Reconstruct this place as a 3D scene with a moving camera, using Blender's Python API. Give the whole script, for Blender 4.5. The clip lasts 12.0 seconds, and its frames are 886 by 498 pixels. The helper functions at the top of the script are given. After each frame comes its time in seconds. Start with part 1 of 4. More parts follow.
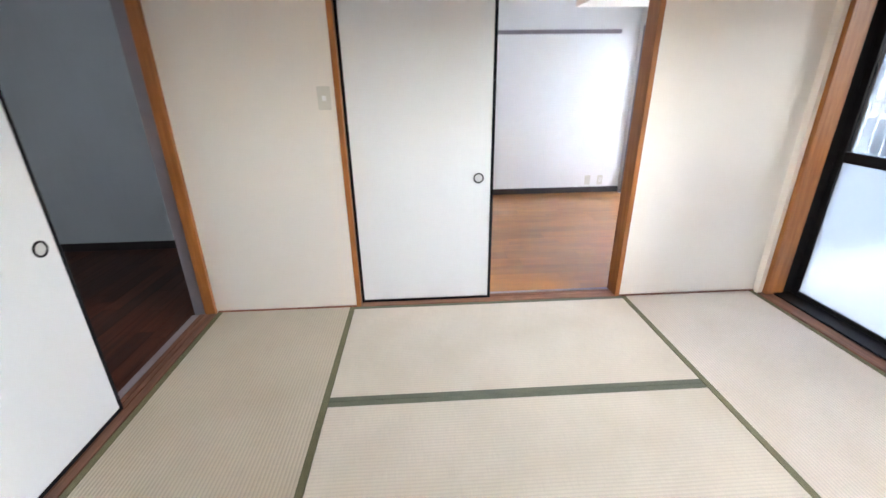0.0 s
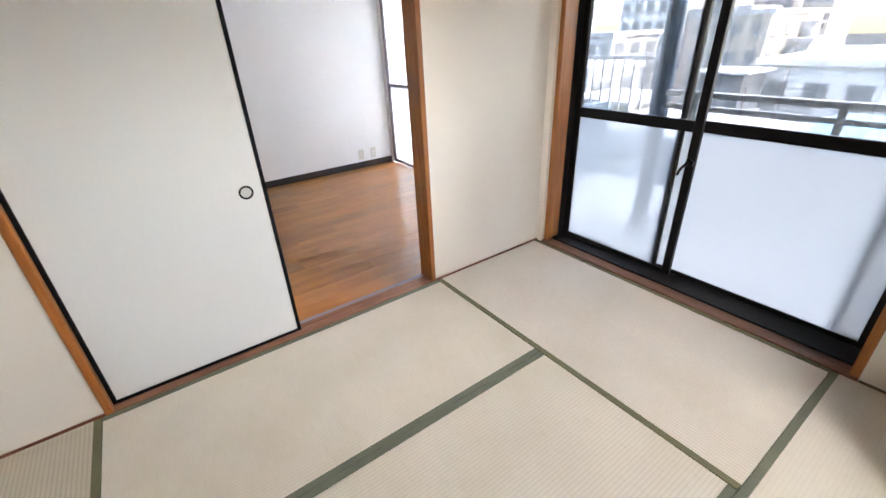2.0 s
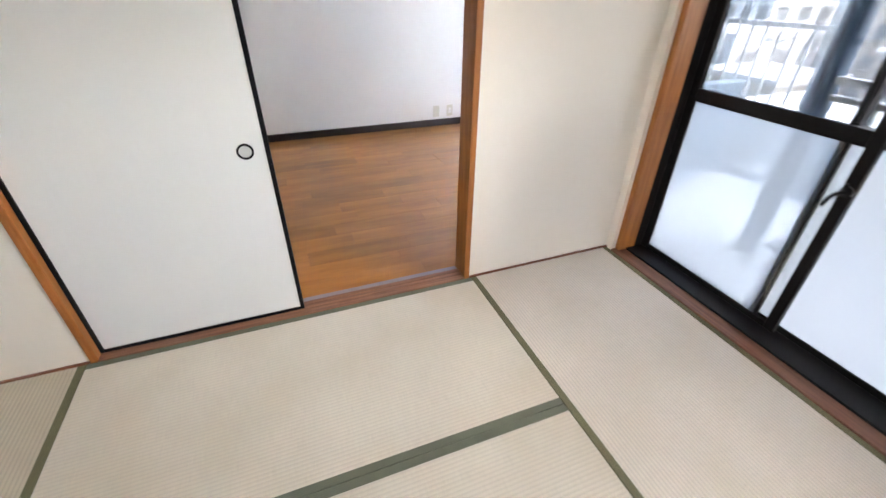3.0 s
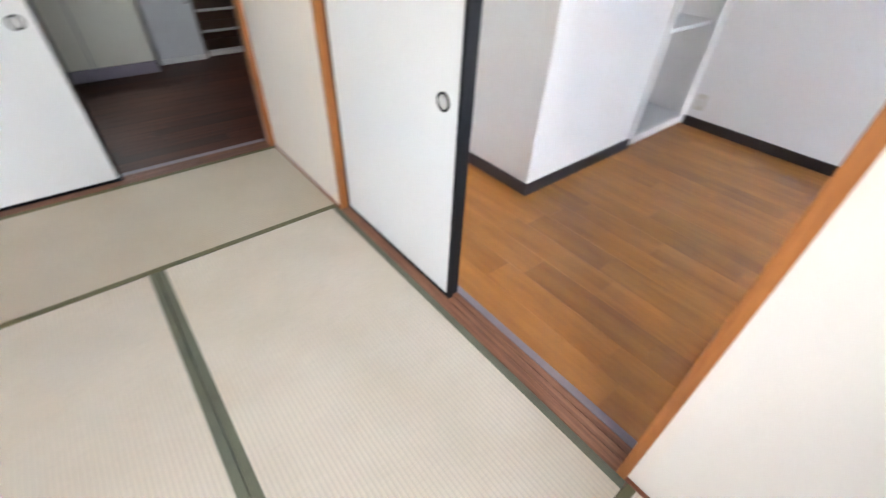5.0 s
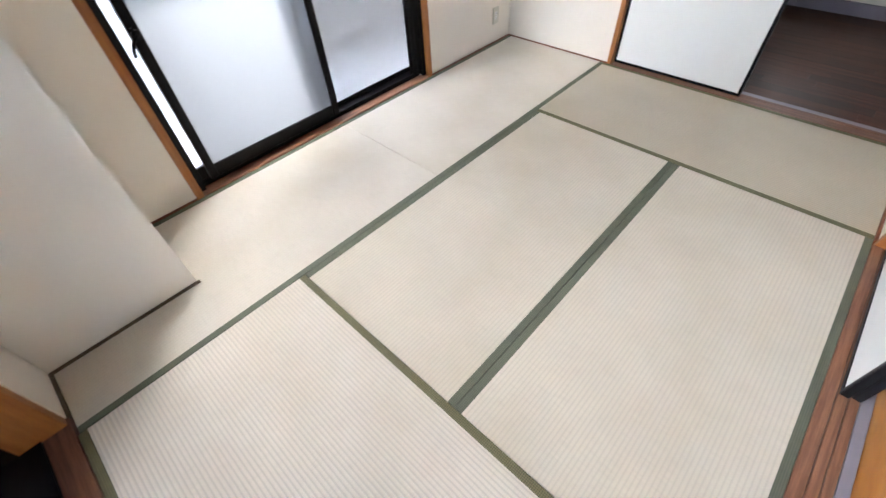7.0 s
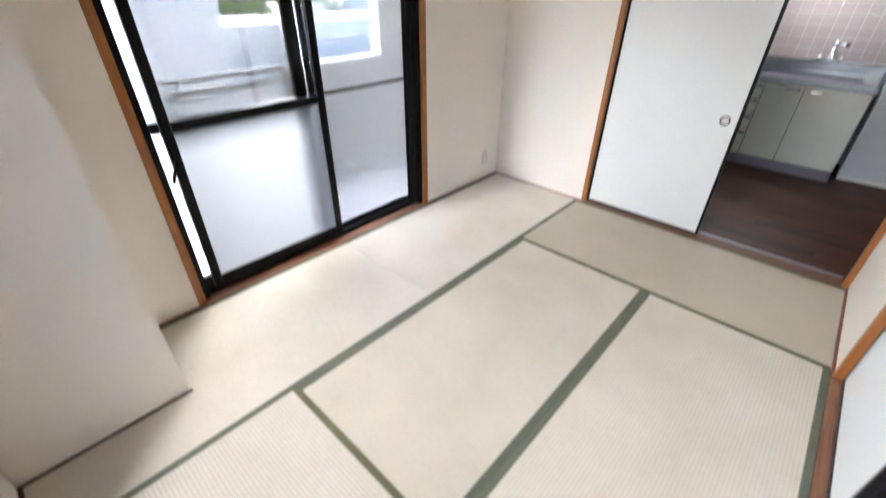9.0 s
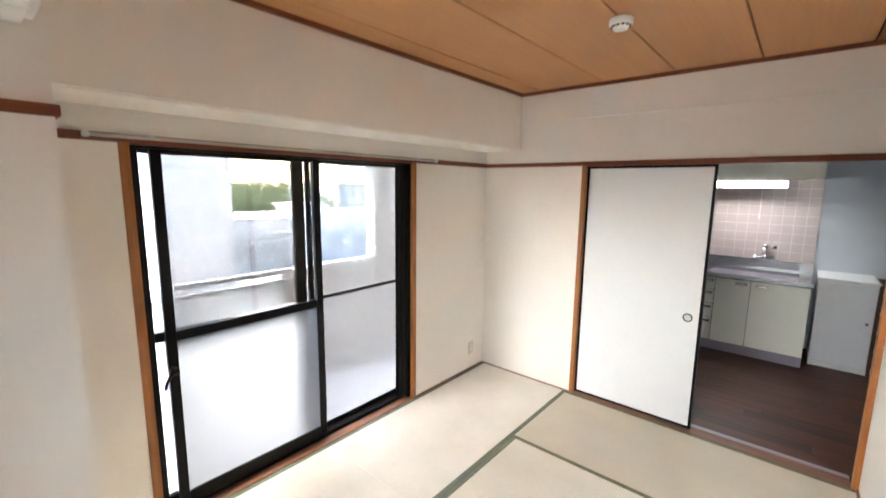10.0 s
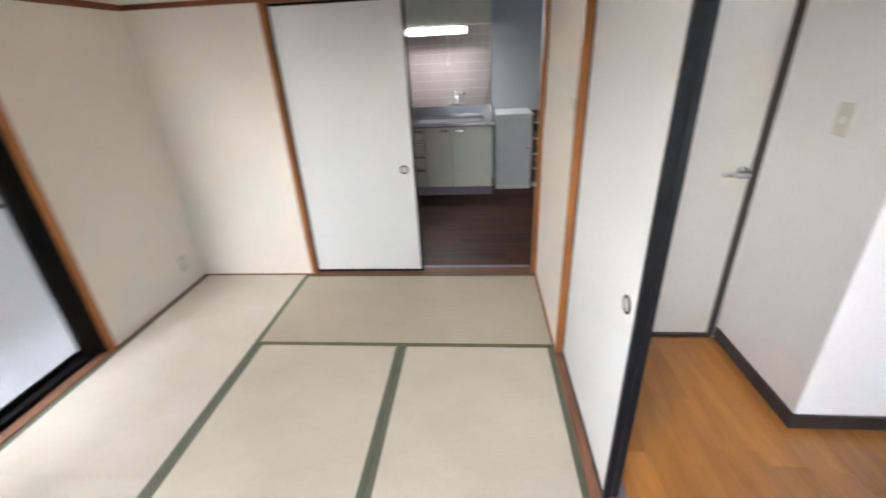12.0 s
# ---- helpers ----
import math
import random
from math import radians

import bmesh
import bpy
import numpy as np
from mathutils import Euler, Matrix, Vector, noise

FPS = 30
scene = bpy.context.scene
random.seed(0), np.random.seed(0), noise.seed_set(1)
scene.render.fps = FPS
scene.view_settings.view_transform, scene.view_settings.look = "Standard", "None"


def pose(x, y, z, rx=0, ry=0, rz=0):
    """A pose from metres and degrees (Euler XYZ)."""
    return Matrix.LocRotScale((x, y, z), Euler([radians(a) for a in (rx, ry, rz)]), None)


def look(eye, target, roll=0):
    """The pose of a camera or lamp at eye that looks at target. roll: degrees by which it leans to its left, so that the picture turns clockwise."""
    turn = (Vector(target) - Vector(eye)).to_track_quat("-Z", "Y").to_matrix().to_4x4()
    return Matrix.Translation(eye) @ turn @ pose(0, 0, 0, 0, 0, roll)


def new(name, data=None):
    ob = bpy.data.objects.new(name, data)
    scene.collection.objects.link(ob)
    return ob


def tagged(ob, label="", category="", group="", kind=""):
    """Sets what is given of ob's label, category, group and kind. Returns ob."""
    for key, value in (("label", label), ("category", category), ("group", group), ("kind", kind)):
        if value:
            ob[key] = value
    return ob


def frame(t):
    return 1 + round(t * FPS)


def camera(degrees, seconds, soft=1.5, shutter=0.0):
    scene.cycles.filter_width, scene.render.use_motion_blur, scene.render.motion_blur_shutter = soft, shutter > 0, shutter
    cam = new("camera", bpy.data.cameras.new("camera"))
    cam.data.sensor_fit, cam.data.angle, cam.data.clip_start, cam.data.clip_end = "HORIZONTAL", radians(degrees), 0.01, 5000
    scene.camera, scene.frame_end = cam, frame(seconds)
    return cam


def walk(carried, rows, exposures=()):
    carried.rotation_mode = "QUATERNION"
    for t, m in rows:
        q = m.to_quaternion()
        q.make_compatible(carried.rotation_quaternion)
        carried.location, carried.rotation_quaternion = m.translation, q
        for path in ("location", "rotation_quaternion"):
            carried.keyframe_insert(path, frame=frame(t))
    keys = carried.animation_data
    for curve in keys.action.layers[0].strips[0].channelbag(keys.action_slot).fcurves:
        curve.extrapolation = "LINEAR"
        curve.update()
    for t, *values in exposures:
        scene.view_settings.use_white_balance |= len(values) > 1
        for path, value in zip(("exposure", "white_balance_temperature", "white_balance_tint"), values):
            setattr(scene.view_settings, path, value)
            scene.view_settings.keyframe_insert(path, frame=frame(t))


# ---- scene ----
cam = camera(93.6, 12.0, shutter=0.4)
PATH = [
    (0, (1.333, -2.402, 1.346), (1.428, -0.549, 0.599), -0.9),
    (0.5, (1.315, -2.212, 1.395), (1.583, -0.42, 0.547), -4.0),
    (1, (1.286, -2.007, 1.432), (1.962, -0.309, 0.618), -4.0),
    (1.5, (1.324, -1.958, 1.408), (2.32, -0.457, 0.54), -1.6),
    (2, (1.378, -1.922, 1.395), (2.387, -0.456, 0.482), -2.7),
    (2.5, (1.562, -1.826, 1.364), (2.416, -0.295, 0.402), -2.5),
    (2.7, (1.653, -1.766, 1.364), (2.418, -0.218, 0.355), -1.0),
    (4.3, (2.547, -1.102, 1.287), (2.16, 0.417, 0.044), 1.4),
    (4.5, (2.591, -1.005, 1.27), (1.979, 0.45, 0.042), 1.8),
    (5, (2.651, -0.783, 1.287), (1.494, 0.221, 0.001), 3.0),
    (5.5, (2.78, -0.669, 1.289), (1.362, -0.319, -0.077), 1.3),
    (6, (2.814, -0.608, 1.334), (1.313, -0.711, 0.017), 3.6),
    (6.5, (2.903, -0.545, 1.381), (1.557, -1.168, 0.039), 0.7),
    (7, (3.021, -0.488, 1.396), (2.084, -1.455, -0.083), -4.0),
    (7.2, (3.044, -0.492, 1.393), (2.104, -1.446, -0.092), -2.7),
    (8.8, (3.109, -0.465, 1.485), (1.964, -1.515, 0.226), 0.8),
    (9, (3.12, -0.455, 1.527), (1.876, -1.592, 0.45), 0.6),
    (9.5, (3.161, -0.439, 1.631), (1.752, -1.706, 0.992), 0.6),
    (10, (3.196, -0.425, 1.696), (1.692, -1.709, 1.396), 0.7),
    (10.5, (3.22, -0.411, 1.72), (1.679, -1.671, 1.517), 0.6),
    (11, (3.173, -0.442, 1.665), (1.586, -1.568, 1.203), -0.8),
    (11.5, (3.063, -0.457, 1.609), (1.365, -1.217, 0.875), -2.5),
    (12, (2.807, -0.423, 1.547), (1.008, -0.596, 0.689), -2.9),
]
EXPOSURES = [(t, stops, kelvin, 12) for t, stops, kelvin in ((0, 6.7, 6350), (0.5, 6.65, 6350), (1.5, 6.35, 6700), (2.5, 6.35, 6700), (4.5, 6.58, 6500), (5.5, 6.65, 6350), (6.5, 6.7, 6300), (7, 6.6, 6300), (9, 6.7, 6300), (10.5, 7.05, 6950), (12, 6.6, 6600))]
walk(cam, [(t, look(eye, target, roll)) for t, eye, target, roll in PATH], exposures=EXPOSURES)

# ---- light ----
world = bpy.data.worlds.new("overcast_sky")
scene.world = world
world.use_nodes = True
wn = world.node_tree
sky = wn.nodes.new("ShaderNodeTexSky")
sky.sky_type = "NISHITA"
sky.sun_disc = False
sky.sun_elevation = radians(38)
sky.sun_rotation = radians(152)
sky.air_density, sky.dust_density, sky.ozone_density = 1.0, 1.3, 1.0
wn.links.new(sky.outputs["Color"], wn.nodes["Background"].inputs["Color"])
wn.nodes["Background"].inputs["Strength"].default_value = 0.12
sun = new("sun", bpy.data.lights.new("sun", "SUN"))
sun.data.energy, sun.data.angle, sun.data.color = 2.2, radians(140), (1.0, 0.99, 0.985)
sun.matrix_world = look((6, -11.3, 10), (0, 0, 0))


# ---- mesh helpers ----
ORIGIN = {}


def box(bm, x0, x1, y0, y1, z0, z1):
    m = Matrix.Translation(((x0 + x1) / 2, (y0 + y1) / 2, (z0 + z1) / 2)) @ Matrix.Diagonal((abs(x1 - x0), abs(y1 - y0), abs(z1 - z0), 1))
    return bmesh.ops.create_cube(bm, size=1, matrix=m)["verts"]


def boxes(*dims):
    bm = bmesh.new()
    for d in dims:
        box(bm, *d)
    return bm


def soft(bm, width=0.003, segments=2):
    bmesh.ops.bevel(bm, geom=bm.edges[:], offset=width, segments=segments, affect="EDGES", clamp_overlap=True)
    return bm


def rod(bm, a, b, r, sides=12, r2=None):
    a, b = Vector(a), Vector(b)
    d = b - a
    m = Matrix.Translation((a + b) / 2) @ d.to_track_quat("Z", "Y").to_matrix().to_4x4()
    bmesh.ops.create_cone(bm, cap_ends=True, segments=sides, radius1=r, radius2=r if r2 is None else r2, depth=d.length, matrix=m)
    return bm


def ring(bm, centre, axis, r_in, r_out, depth, sides=28):
    """A flat ring round an axis, with depth along it."""
    m = Matrix.Translation(centre) @ Vector(axis).to_track_quat("Z", "Y").to_matrix().to_4x4()
    loops = []
    for r, h in ((r_in, 0), (r_in, depth), (r_out, depth), (r_out, 0)):
        loops.append([bm.verts.new(m @ Vector((r * math.cos(2 * math.pi * i / sides), r * math.sin(2 * math.pi * i / sides), h))) for i in range(sides)])
    for k in range(4):
        p, q = loops[k], loops[(k + 1) % 4]
        for i in range(sides):
            j = (i + 1) % sides
            bm.faces.new((p[i], p[j], q[j], q[i]))
    bmesh.ops.recalc_face_normals(bm, faces=bm.faces[:])
    return bm


def mesh_of(name, bm, material, shift=None, smooth=False):
    if shift is not None:
        bmesh.ops.translate(bm, verts=bm.verts[:], vec=-shift)
    me = bpy.data.meshes.new(name)
    bm.to_mesh(me)
    bm.free()
    me.materials.append(material)
    if smooth:
        for p in me.polygons:
            p.use_smooth = True
    return me


def thing(name, base, label, category, group="", kind=""):
    ob = new(name)
    ob.empty_display_size = 0.1
    ob.location = base
    ORIGIN[ob.name] = Vector(base)
    return tagged(ob, label, category, group, kind)


def part(name, bm, material, parent, label="", smooth=False):
    """One mesh, modelled in world places, under a thing or a part."""
    o = ORIGIN[parent.name]
    ob = new(name, mesh_of(name, bm, material, o, smooth))
    ob.parent = parent
    ORIGIN[ob.name] = o
    return tagged(ob, label)


def single(name, bm, material, label, category, kind="", smooth=False, group=""):
    """A thing of one mesh."""
    ob = new(name, mesh_of(name, bm, material, None, smooth))
    ORIGIN[ob.name] = Vector((0, 0, 0))
    return tagged(ob, label, category, group, kind)


def structure(name, bm, material, label):
    return single(name, bm, material, label, name.split("_")[0], "structure")


# ---- materials ----
def shader(name, rough=0.5, metal=0.0, colour=(0.8, 0.8, 0.8)):
    m = bpy.data.materials.new(name)
    m.use_nodes = True
    p = m.node_tree.nodes["Principled BSDF"]
    p.inputs["Roughness"].default_value = rough
    p.inputs["Metallic"].default_value = metal
    p.inputs["Base Color"].default_value = (*colour, 1)
    return m, m.node_tree, p


def node(nt, kind, **inputs):
    n = nt.nodes.new(kind)
    for k, v in inputs.items():
        n.inputs[k.replace("_", " ")].default_value = v
    return n


def coords(nt, scale=(1, 1, 1), per_object=False):
    tc = nt.nodes.new("ShaderNodeTexCoord")
    mp = nt.nodes.new("ShaderNodeMapping")
    mp.inputs["Scale"].default_value = scale
    nt.links.new(tc.outputs["Object"], mp.inputs["Vector"])
    if per_object:
        info = nt.nodes.new("ShaderNodeObjectInfo")
        mul = nt.nodes.new("ShaderNodeMath")
        mul.operation = "MULTIPLY"
        mul.inputs[1].default_value = 37.0
        nt.links.new(info.outputs["Random"], mul.inputs[0])
        comb = nt.nodes.new("ShaderNodeCombineXYZ")
        for k in range(3):
            nt.links.new(mul.outputs[0], comb.inputs[k])
        nt.links.new(comb.outputs[0], mp.inputs["Location"])
    return mp.outputs["Vector"]


def ramp(nt, fac, stops):
    r = nt.nodes.new("ShaderNodeValToRGB")
    while len(r.color_ramp.elements) < len(stops):
        r.color_ramp.elements.new(0.5)
    for e, (pos, c) in zip(r.color_ramp.elements, stops):
        e.position, e.color = pos, (*c, 1)
    nt.links.new(fac, r.inputs["Fac"])
    return r.outputs["Color"]


def noisy(nt, vec, scale, detail=4.0, rough=0.55):
    n = node(nt, "ShaderNodeTexNoise", Scale=scale, Detail=detail, Roughness=rough)
    nt.links.new(vec, n.inputs["Vector"])
    return n.outputs["Fac"]


def mixed(nt, a, b, fac, mode="MIX"):
    n = nt.nodes.new("ShaderNodeMix")
    n.data_type, n.blend_type = "RGBA", mode
    for sock, v in ((n.inputs[0], fac), (n.inputs[6], a), (n.inputs[7], b)):
        if isinstance(v, bpy.types.NodeSocket):
            nt.links.new(v, sock)
        else:
            sock.default_value = v if sock == n.inputs[0] else (*v, 1)
    return n.outputs[2]


def bump(nt, p, height, strength, distance=0.002):
    b = node(nt, "ShaderNodeBump", Strength=strength, Distance=distance)
    nt.links.new(height, b.inputs["Height"])
    nt.links.new(b.outputs["Normal"], p.inputs["Normal"])


def plaster(name, colour, rough=0.85, spots=0.05):
    """Vinyl wallpaper or paint: fine relief, faint marks."""
    m, nt, p = shader(name, rough)
    v = coords(nt)
    low = tuple(c * (1 - spots) for c in colour)
    base = ramp(nt, noisy(nt, v, 1.3, 3), [(0.35, low), (0.65, colour)])
    fine = noisy(nt, v, 220, 2)
    nt.links.new(mixed(nt, base, tuple(c * 0.97 for c in colour), noisy(nt, coords(nt, (1, 1, 0.08)), 60, 2)), p.inputs["Base Color"])
    bump(nt, p, fine, 0.25, 0.001)
    return m


def timber(name, dark, light, grain=(1, 1, 14), rough=0.45, per_object=False, scale=5.0, coat=0.0, spread=0.0, streak=0.45):
    """Wood with long grain; grain gives the squeeze across and along the fibre."""
    m, nt, p = shader(name, rough)
    v = coords(nt, grain, per_object)
    g = noisy(nt, v, scale, 6, 0.6)
    col = ramp(nt, g, [(0.3, dark), (0.72, light)])
    fine = noisy(nt, v, scale * 9, 3)
    col = mixed(nt, col, tuple(c * 0.75 for c in dark), ramp(nt, fine, [(0.52, (0, 0, 0)), (0.75, (streak, streak, streak))]))
    if per_object:
        info = nt.nodes.new("ShaderNodeObjectInfo")
        tone = ramp(nt, info.outputs["Random"], [(0.0, (1 - spread,) * 3), (1.0, (1 + spread, 1 + spread * 0.9, 1 + spread * 0.7))])
        col = mixed(nt, col, tone, 1.0, "MULTIPLY")
    nt.links.new(col, p.inputs["Base Color"])
    p.inputs["Coat Weight"].default_value = coat
    p.inputs["Coat Roughness"].default_value = 0.15
    bump(nt, p, fine, 0.15, 0.001)
    return m


def tatami_mat(name, along, base, rib=0.6):
    """Woven rush: fine ribs along the mat, faded and greener patches."""
    m, nt, p = shader(name, 0.6)
    v = coords(nt)
    w = node(nt, "ShaderNodeTexWave", Scale=21.0, Distortion=0.25, Detail=1.0)
    w.wave_type, w.bands_direction = "BANDS", "Y" if along == "x" else "X"
    w.inputs["Detail Scale"].default_value = 3.0
    nt.links.new(v, w.inputs["Vector"])
    fibre = noisy(nt, coords(nt, (14, 420, 1) if along == "y" else (420, 14, 1)), 1.0, 3)
    dark = (base[0] * 0.9, base[1] * 0.89, base[2] * 0.84)
    patch = ramp(nt, noisy(nt, v, 2.2, 5), [(0.3, dark), (0.55, base), (0.8, tuple(min(1, c * 1.1) for c in base))])
    col = mixed(nt, patch, tuple(c * 0.72 for c in base), ramp(nt, fibre, [(0.45, (0, 0, 0)), (0.8, (0.4, 0.4, 0.4))]))
    col = mixed(nt, col, tuple(c * 0.7 for c in base), ramp(nt, w.outputs["Fac"], [(0.0, (rib, rib, rib)), (0.5, (0, 0, 0))]))
    nt.links.new(col, p.inputs["Base Color"])
    bump(nt, p, w.outputs["Fac"], rib, 0.0015)
    p.inputs["Sheen Weight"].default_value = 0.15
    return m


def plain(name, colour, rough=0.5, metal=0.0, vary=0.12, scale=9.0, relief=0.05):
    m, nt, p = shader(name, rough, metal)
    f = noisy(nt, coords(nt), scale, 4)
    nt.links.new(ramp(nt, f, [(0.3, tuple(c * (1 - vary) for c in colour)), (0.7, colour)]), p.inputs["Base Color"])
    bump(nt, p, noisy(nt, coords(nt), scale * 14, 2), relief, 0.001)
    return m


def glass(name, tint, rough=0.0, milky=0.0, body=(0.29, 0.303, 0.316)):
    m, nt, p = shader(name, rough, 0.0, tint)
    nt.nodes.remove(p)
    out = nt.nodes["Material Output"]
    through_light = nt.nodes.new("ShaderNodeBsdfTransparent") if rough == 0 else nt.nodes.new("ShaderNodeBsdfRefraction")
    through_light.inputs["Color"].default_value = (*tint, 1)
    if rough:
        through_light.inputs["IOR"].default_value = 1.05
        through_light.inputs["Roughness"].default_value = rough
    gloss = node(nt, "ShaderNodeBsdfGlossy", Roughness=max(0.02, rough * 0.6))
    fres = node(nt, "ShaderNodeFresnel", IOR=1.35)
    mix = nt.nodes.new("ShaderNodeMixShader")
    nt.links.new(fres.outputs[0], mix.inputs[0])
    flow = through_light.outputs[0]
    if milky:
        tr = nt.nodes.new("ShaderNodeBsdfTranslucent")
        tr.inputs["Color"].default_value = (*body, 1)
        m2 = nt.nodes.new("ShaderNodeMixShader")
        m2.inputs[0].default_value = milky
        nt.links.new(flow, m2.inputs[1])
        nt.links.new(tr.outputs[0], m2.inputs[2])
        flow = m2.outputs[0]
    nt.links.new(flow, mix.inputs[1])
    nt.links.new(gloss.outputs[0], mix.inputs[2])
    nt.links.new(mix.outputs[0], out.inputs["Surface"])
    return m


def mesh_screen(name, openness):
    m, nt, p = shader(name, 0.8, 0.0, (0.12, 0.13, 0.14))
    t = nt.nodes.new("ShaderNodeBsdfTransparent")
    mix = nt.nodes.new("ShaderNodeMixShader")
    mix.inputs[0].default_value = openness
    nt.links.new(p.outputs[0], mix.inputs[1])
    nt.links.new(t.outputs[0], mix.inputs[2])
    nt.links.new(mix.outputs[0], nt.nodes["Material Output"].inputs["Surface"])
    return m


def glow(name, colour, strength):
    m, nt, p = shader(name, 0.4, 0.0, (0.9, 0.9, 0.9))
    p.inputs["Emission Color"].default_value = (*colour, 1)
    p.inputs["Emission Strength"].default_value = strength
    return m


WALLPAPER = plaster("wallpaper", (0.84, 0.785, 0.698))
WHITE_WALL = plaster("white_wallpaper", (0.83, 0.825, 0.808))
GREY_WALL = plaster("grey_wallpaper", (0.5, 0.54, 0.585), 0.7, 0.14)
POST_WOOD = timber("post_wood", (0.27, 0.088, 0.019), (0.45, 0.17, 0.042), (9, 9, 0.7), 0.4)
RAIL_WOOD_X = timber("rail_wood_x", (0.14, 0.036, 0.012), (0.24, 0.068, 0.023), (0.7, 9, 9), 0.4)
RAIL_WOOD_Y = timber("rail_wood_y", (0.14, 0.036, 0.012), (0.24, 0.068, 0.023), (9, 0.7, 9), 0.4)
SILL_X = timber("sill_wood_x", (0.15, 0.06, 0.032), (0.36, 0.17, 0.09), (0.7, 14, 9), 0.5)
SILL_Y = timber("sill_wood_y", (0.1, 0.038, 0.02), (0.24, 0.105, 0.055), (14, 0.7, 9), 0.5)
CEILING_WOOD = timber("ceiling_board", (0.53, 0.25, 0.1), (0.58, 0.285, 0.12), (0.25, 9, 9), 0.55, streak=0.12)
EDGE_STRIP = plain("olive_brown_strip", (0.13, 0.095, 0.05), 0.6, 0, 0.3, 30)
GROOVE = plain("groove", (0.03, 0.012, 0.006), 0.9)
PAPER = plaster("door_paper", (0.8, 0.818, 0.805), 0.75, 0.03)
LACQUER = plain("black_lacquer", (0.007, 0.007, 0.008), 0.3)
SASH = plain("dark_sash", (0.007, 0.006, 0.006), 0.4)
for m in (LACQUER, SASH):
    m.node_tree.nodes["Principled BSDF"].inputs["Specular IOR Level"].default_value = 0.12
TATAMI_X = tatami_mat("tatami_rush_x", "x", (0.67, 0.61, 0.498), 0.34)
TATAMI_FADED = tatami_mat("tatami_rush_faded", "x", (0.66, 0.607, 0.515), 0.14)
TATAMI_Y = tatami_mat("tatami_rush_y", "y", (0.7, 0.64, 0.55))
TATAMI_KHAKI = tatami_mat("tatami_rush_khaki", "y", (0.57, 0.505, 0.38))


def binding(name, ground, dot):
    """Woven cloth edging: a fine chequer of two greens, faded in places."""
    m, nt, p = shader(name, 0.75)
    v = coords(nt)
    chk = node(nt, "ShaderNodeTexChecker", Color1=(*ground, 1), Color2=(*dot, 1), Scale=210.0)
    turn = nt.nodes.new("ShaderNodeMapping")
    turn.inputs["Rotation"].default_value = (0, 0, radians(45))
    nt.links.new(v, turn.inputs["Vector"])
    nt.links.new(turn.outputs[0], chk.inputs["Vector"])
    faded = ramp(nt, noisy(nt, v, 5, 4), [(0.3, (0.82, 0.82, 0.82)), (0.7, (1.1, 1.08, 1.0))])
    nt.links.new(mixed(nt, chk.outputs["Color"], faded, 1.0, "MULTIPLY"), p.inputs["Base Color"])
    bump(nt, p, noisy(nt, v, 500, 2), 0.3, 0.001)
    return m


HERI = binding("grey_green_binding", (0.115, 0.127, 0.092), (0.152, 0.165, 0.117))
HERI_OLIVE = binding("olive_binding", (0.105, 0.1, 0.05), (0.18, 0.17, 0.09))
# Clear panes: the tint dims the bright outdoors, darker still for the east window.
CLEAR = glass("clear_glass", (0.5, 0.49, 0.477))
CLEAR_DIMMED = glass("clear_glass_dimmed", (0.24, 0.244, 0.246))
# Frosted panes: one glass, its brightness set per window to balance the light.
FROST = glass("frosted_glass", (0.3, 0.312, 0.324), 0.4, 0.7, (0.16, 0.166, 0.173))
FROST_EAST = glass("clearer_frosted_glass_dimmed", (0.23, 0.24, 0.25), 0.34, 0.35, (0.13, 0.136, 0.142))
# Left untinted where panes overlap, so the dimming is not doubled.
GLASS_EDGE = glass("pane_edge_glass", (0.94, 0.95, 0.95))
FROST_DIMMED = glass("frosted_glass_dimmed", (0.18, 0.185, 0.19), 0.45, 0.8, (0.18, 0.185, 0.19))
FROST_BRIGHT = glass("frosted_glass_brightened", (0.33, 0.338, 0.346), 0.5, 0.85, (0.37, 0.378, 0.386))
# Low openness also dims the bright outdoors behind this screen.
SCREEN = mesh_screen("insect_screen", 0.25)
SCREEN_FINE = mesh_screen("fine_insect_screen", 0.8)
CHROME = plain("chrome", (0.75, 0.75, 0.76), 0.12, 1.0, 0.05)
STEEL = plain("brushed_steel", (0.44, 0.45, 0.47), 0.22, 1.0, 0.15, 6)
# Darker copy of the steel: the shade inside the basin is in its colour.
STEEL_SHADED = plain("shaded_steel", (0.22, 0.225, 0.235), 0.3, 1.0, 0.2, 6)
ALU = plain("aluminium", (0.62, 0.6, 0.57), 0.35, 1.0)
SILVER = plain("pull_silver", (0.62, 0.62, 0.6), 0.4, 0.6)
PLASTIC = plain("cream_plastic", (0.66, 0.64, 0.55), 0.45)
WHITE_PLASTIC = plain("white_plastic", (0.82, 0.82, 0.8), 0.4, 0, 0.04)
DARK = plain("dark_slot", (0.02, 0.02, 0.02), 0.7)
OAK = timber("oak_flooring", (0.28, 0.101, 0.014), (0.45, 0.182, 0.03), (1.2, 8, 6), 0.5, True, 1.6, 0.7, 0.13, 0.12)
WALNUT = timber("dark_flooring", (0.032, 0.01, 0.005), (0.075, 0.025, 0.013), (12, 0.8, 6), 0.42, True, 3.0, 0.0, 0.38)
WALNUT.node_tree.nodes["Principled BSDF"].inputs["Specular IOR Level"].default_value = 0.2
JOINT = plain("floor_joint", (0.05, 0.025, 0.012), 0.8)
SKIRT = plain("dark_baseboard", (0.024, 0.017, 0.018), 0.5)
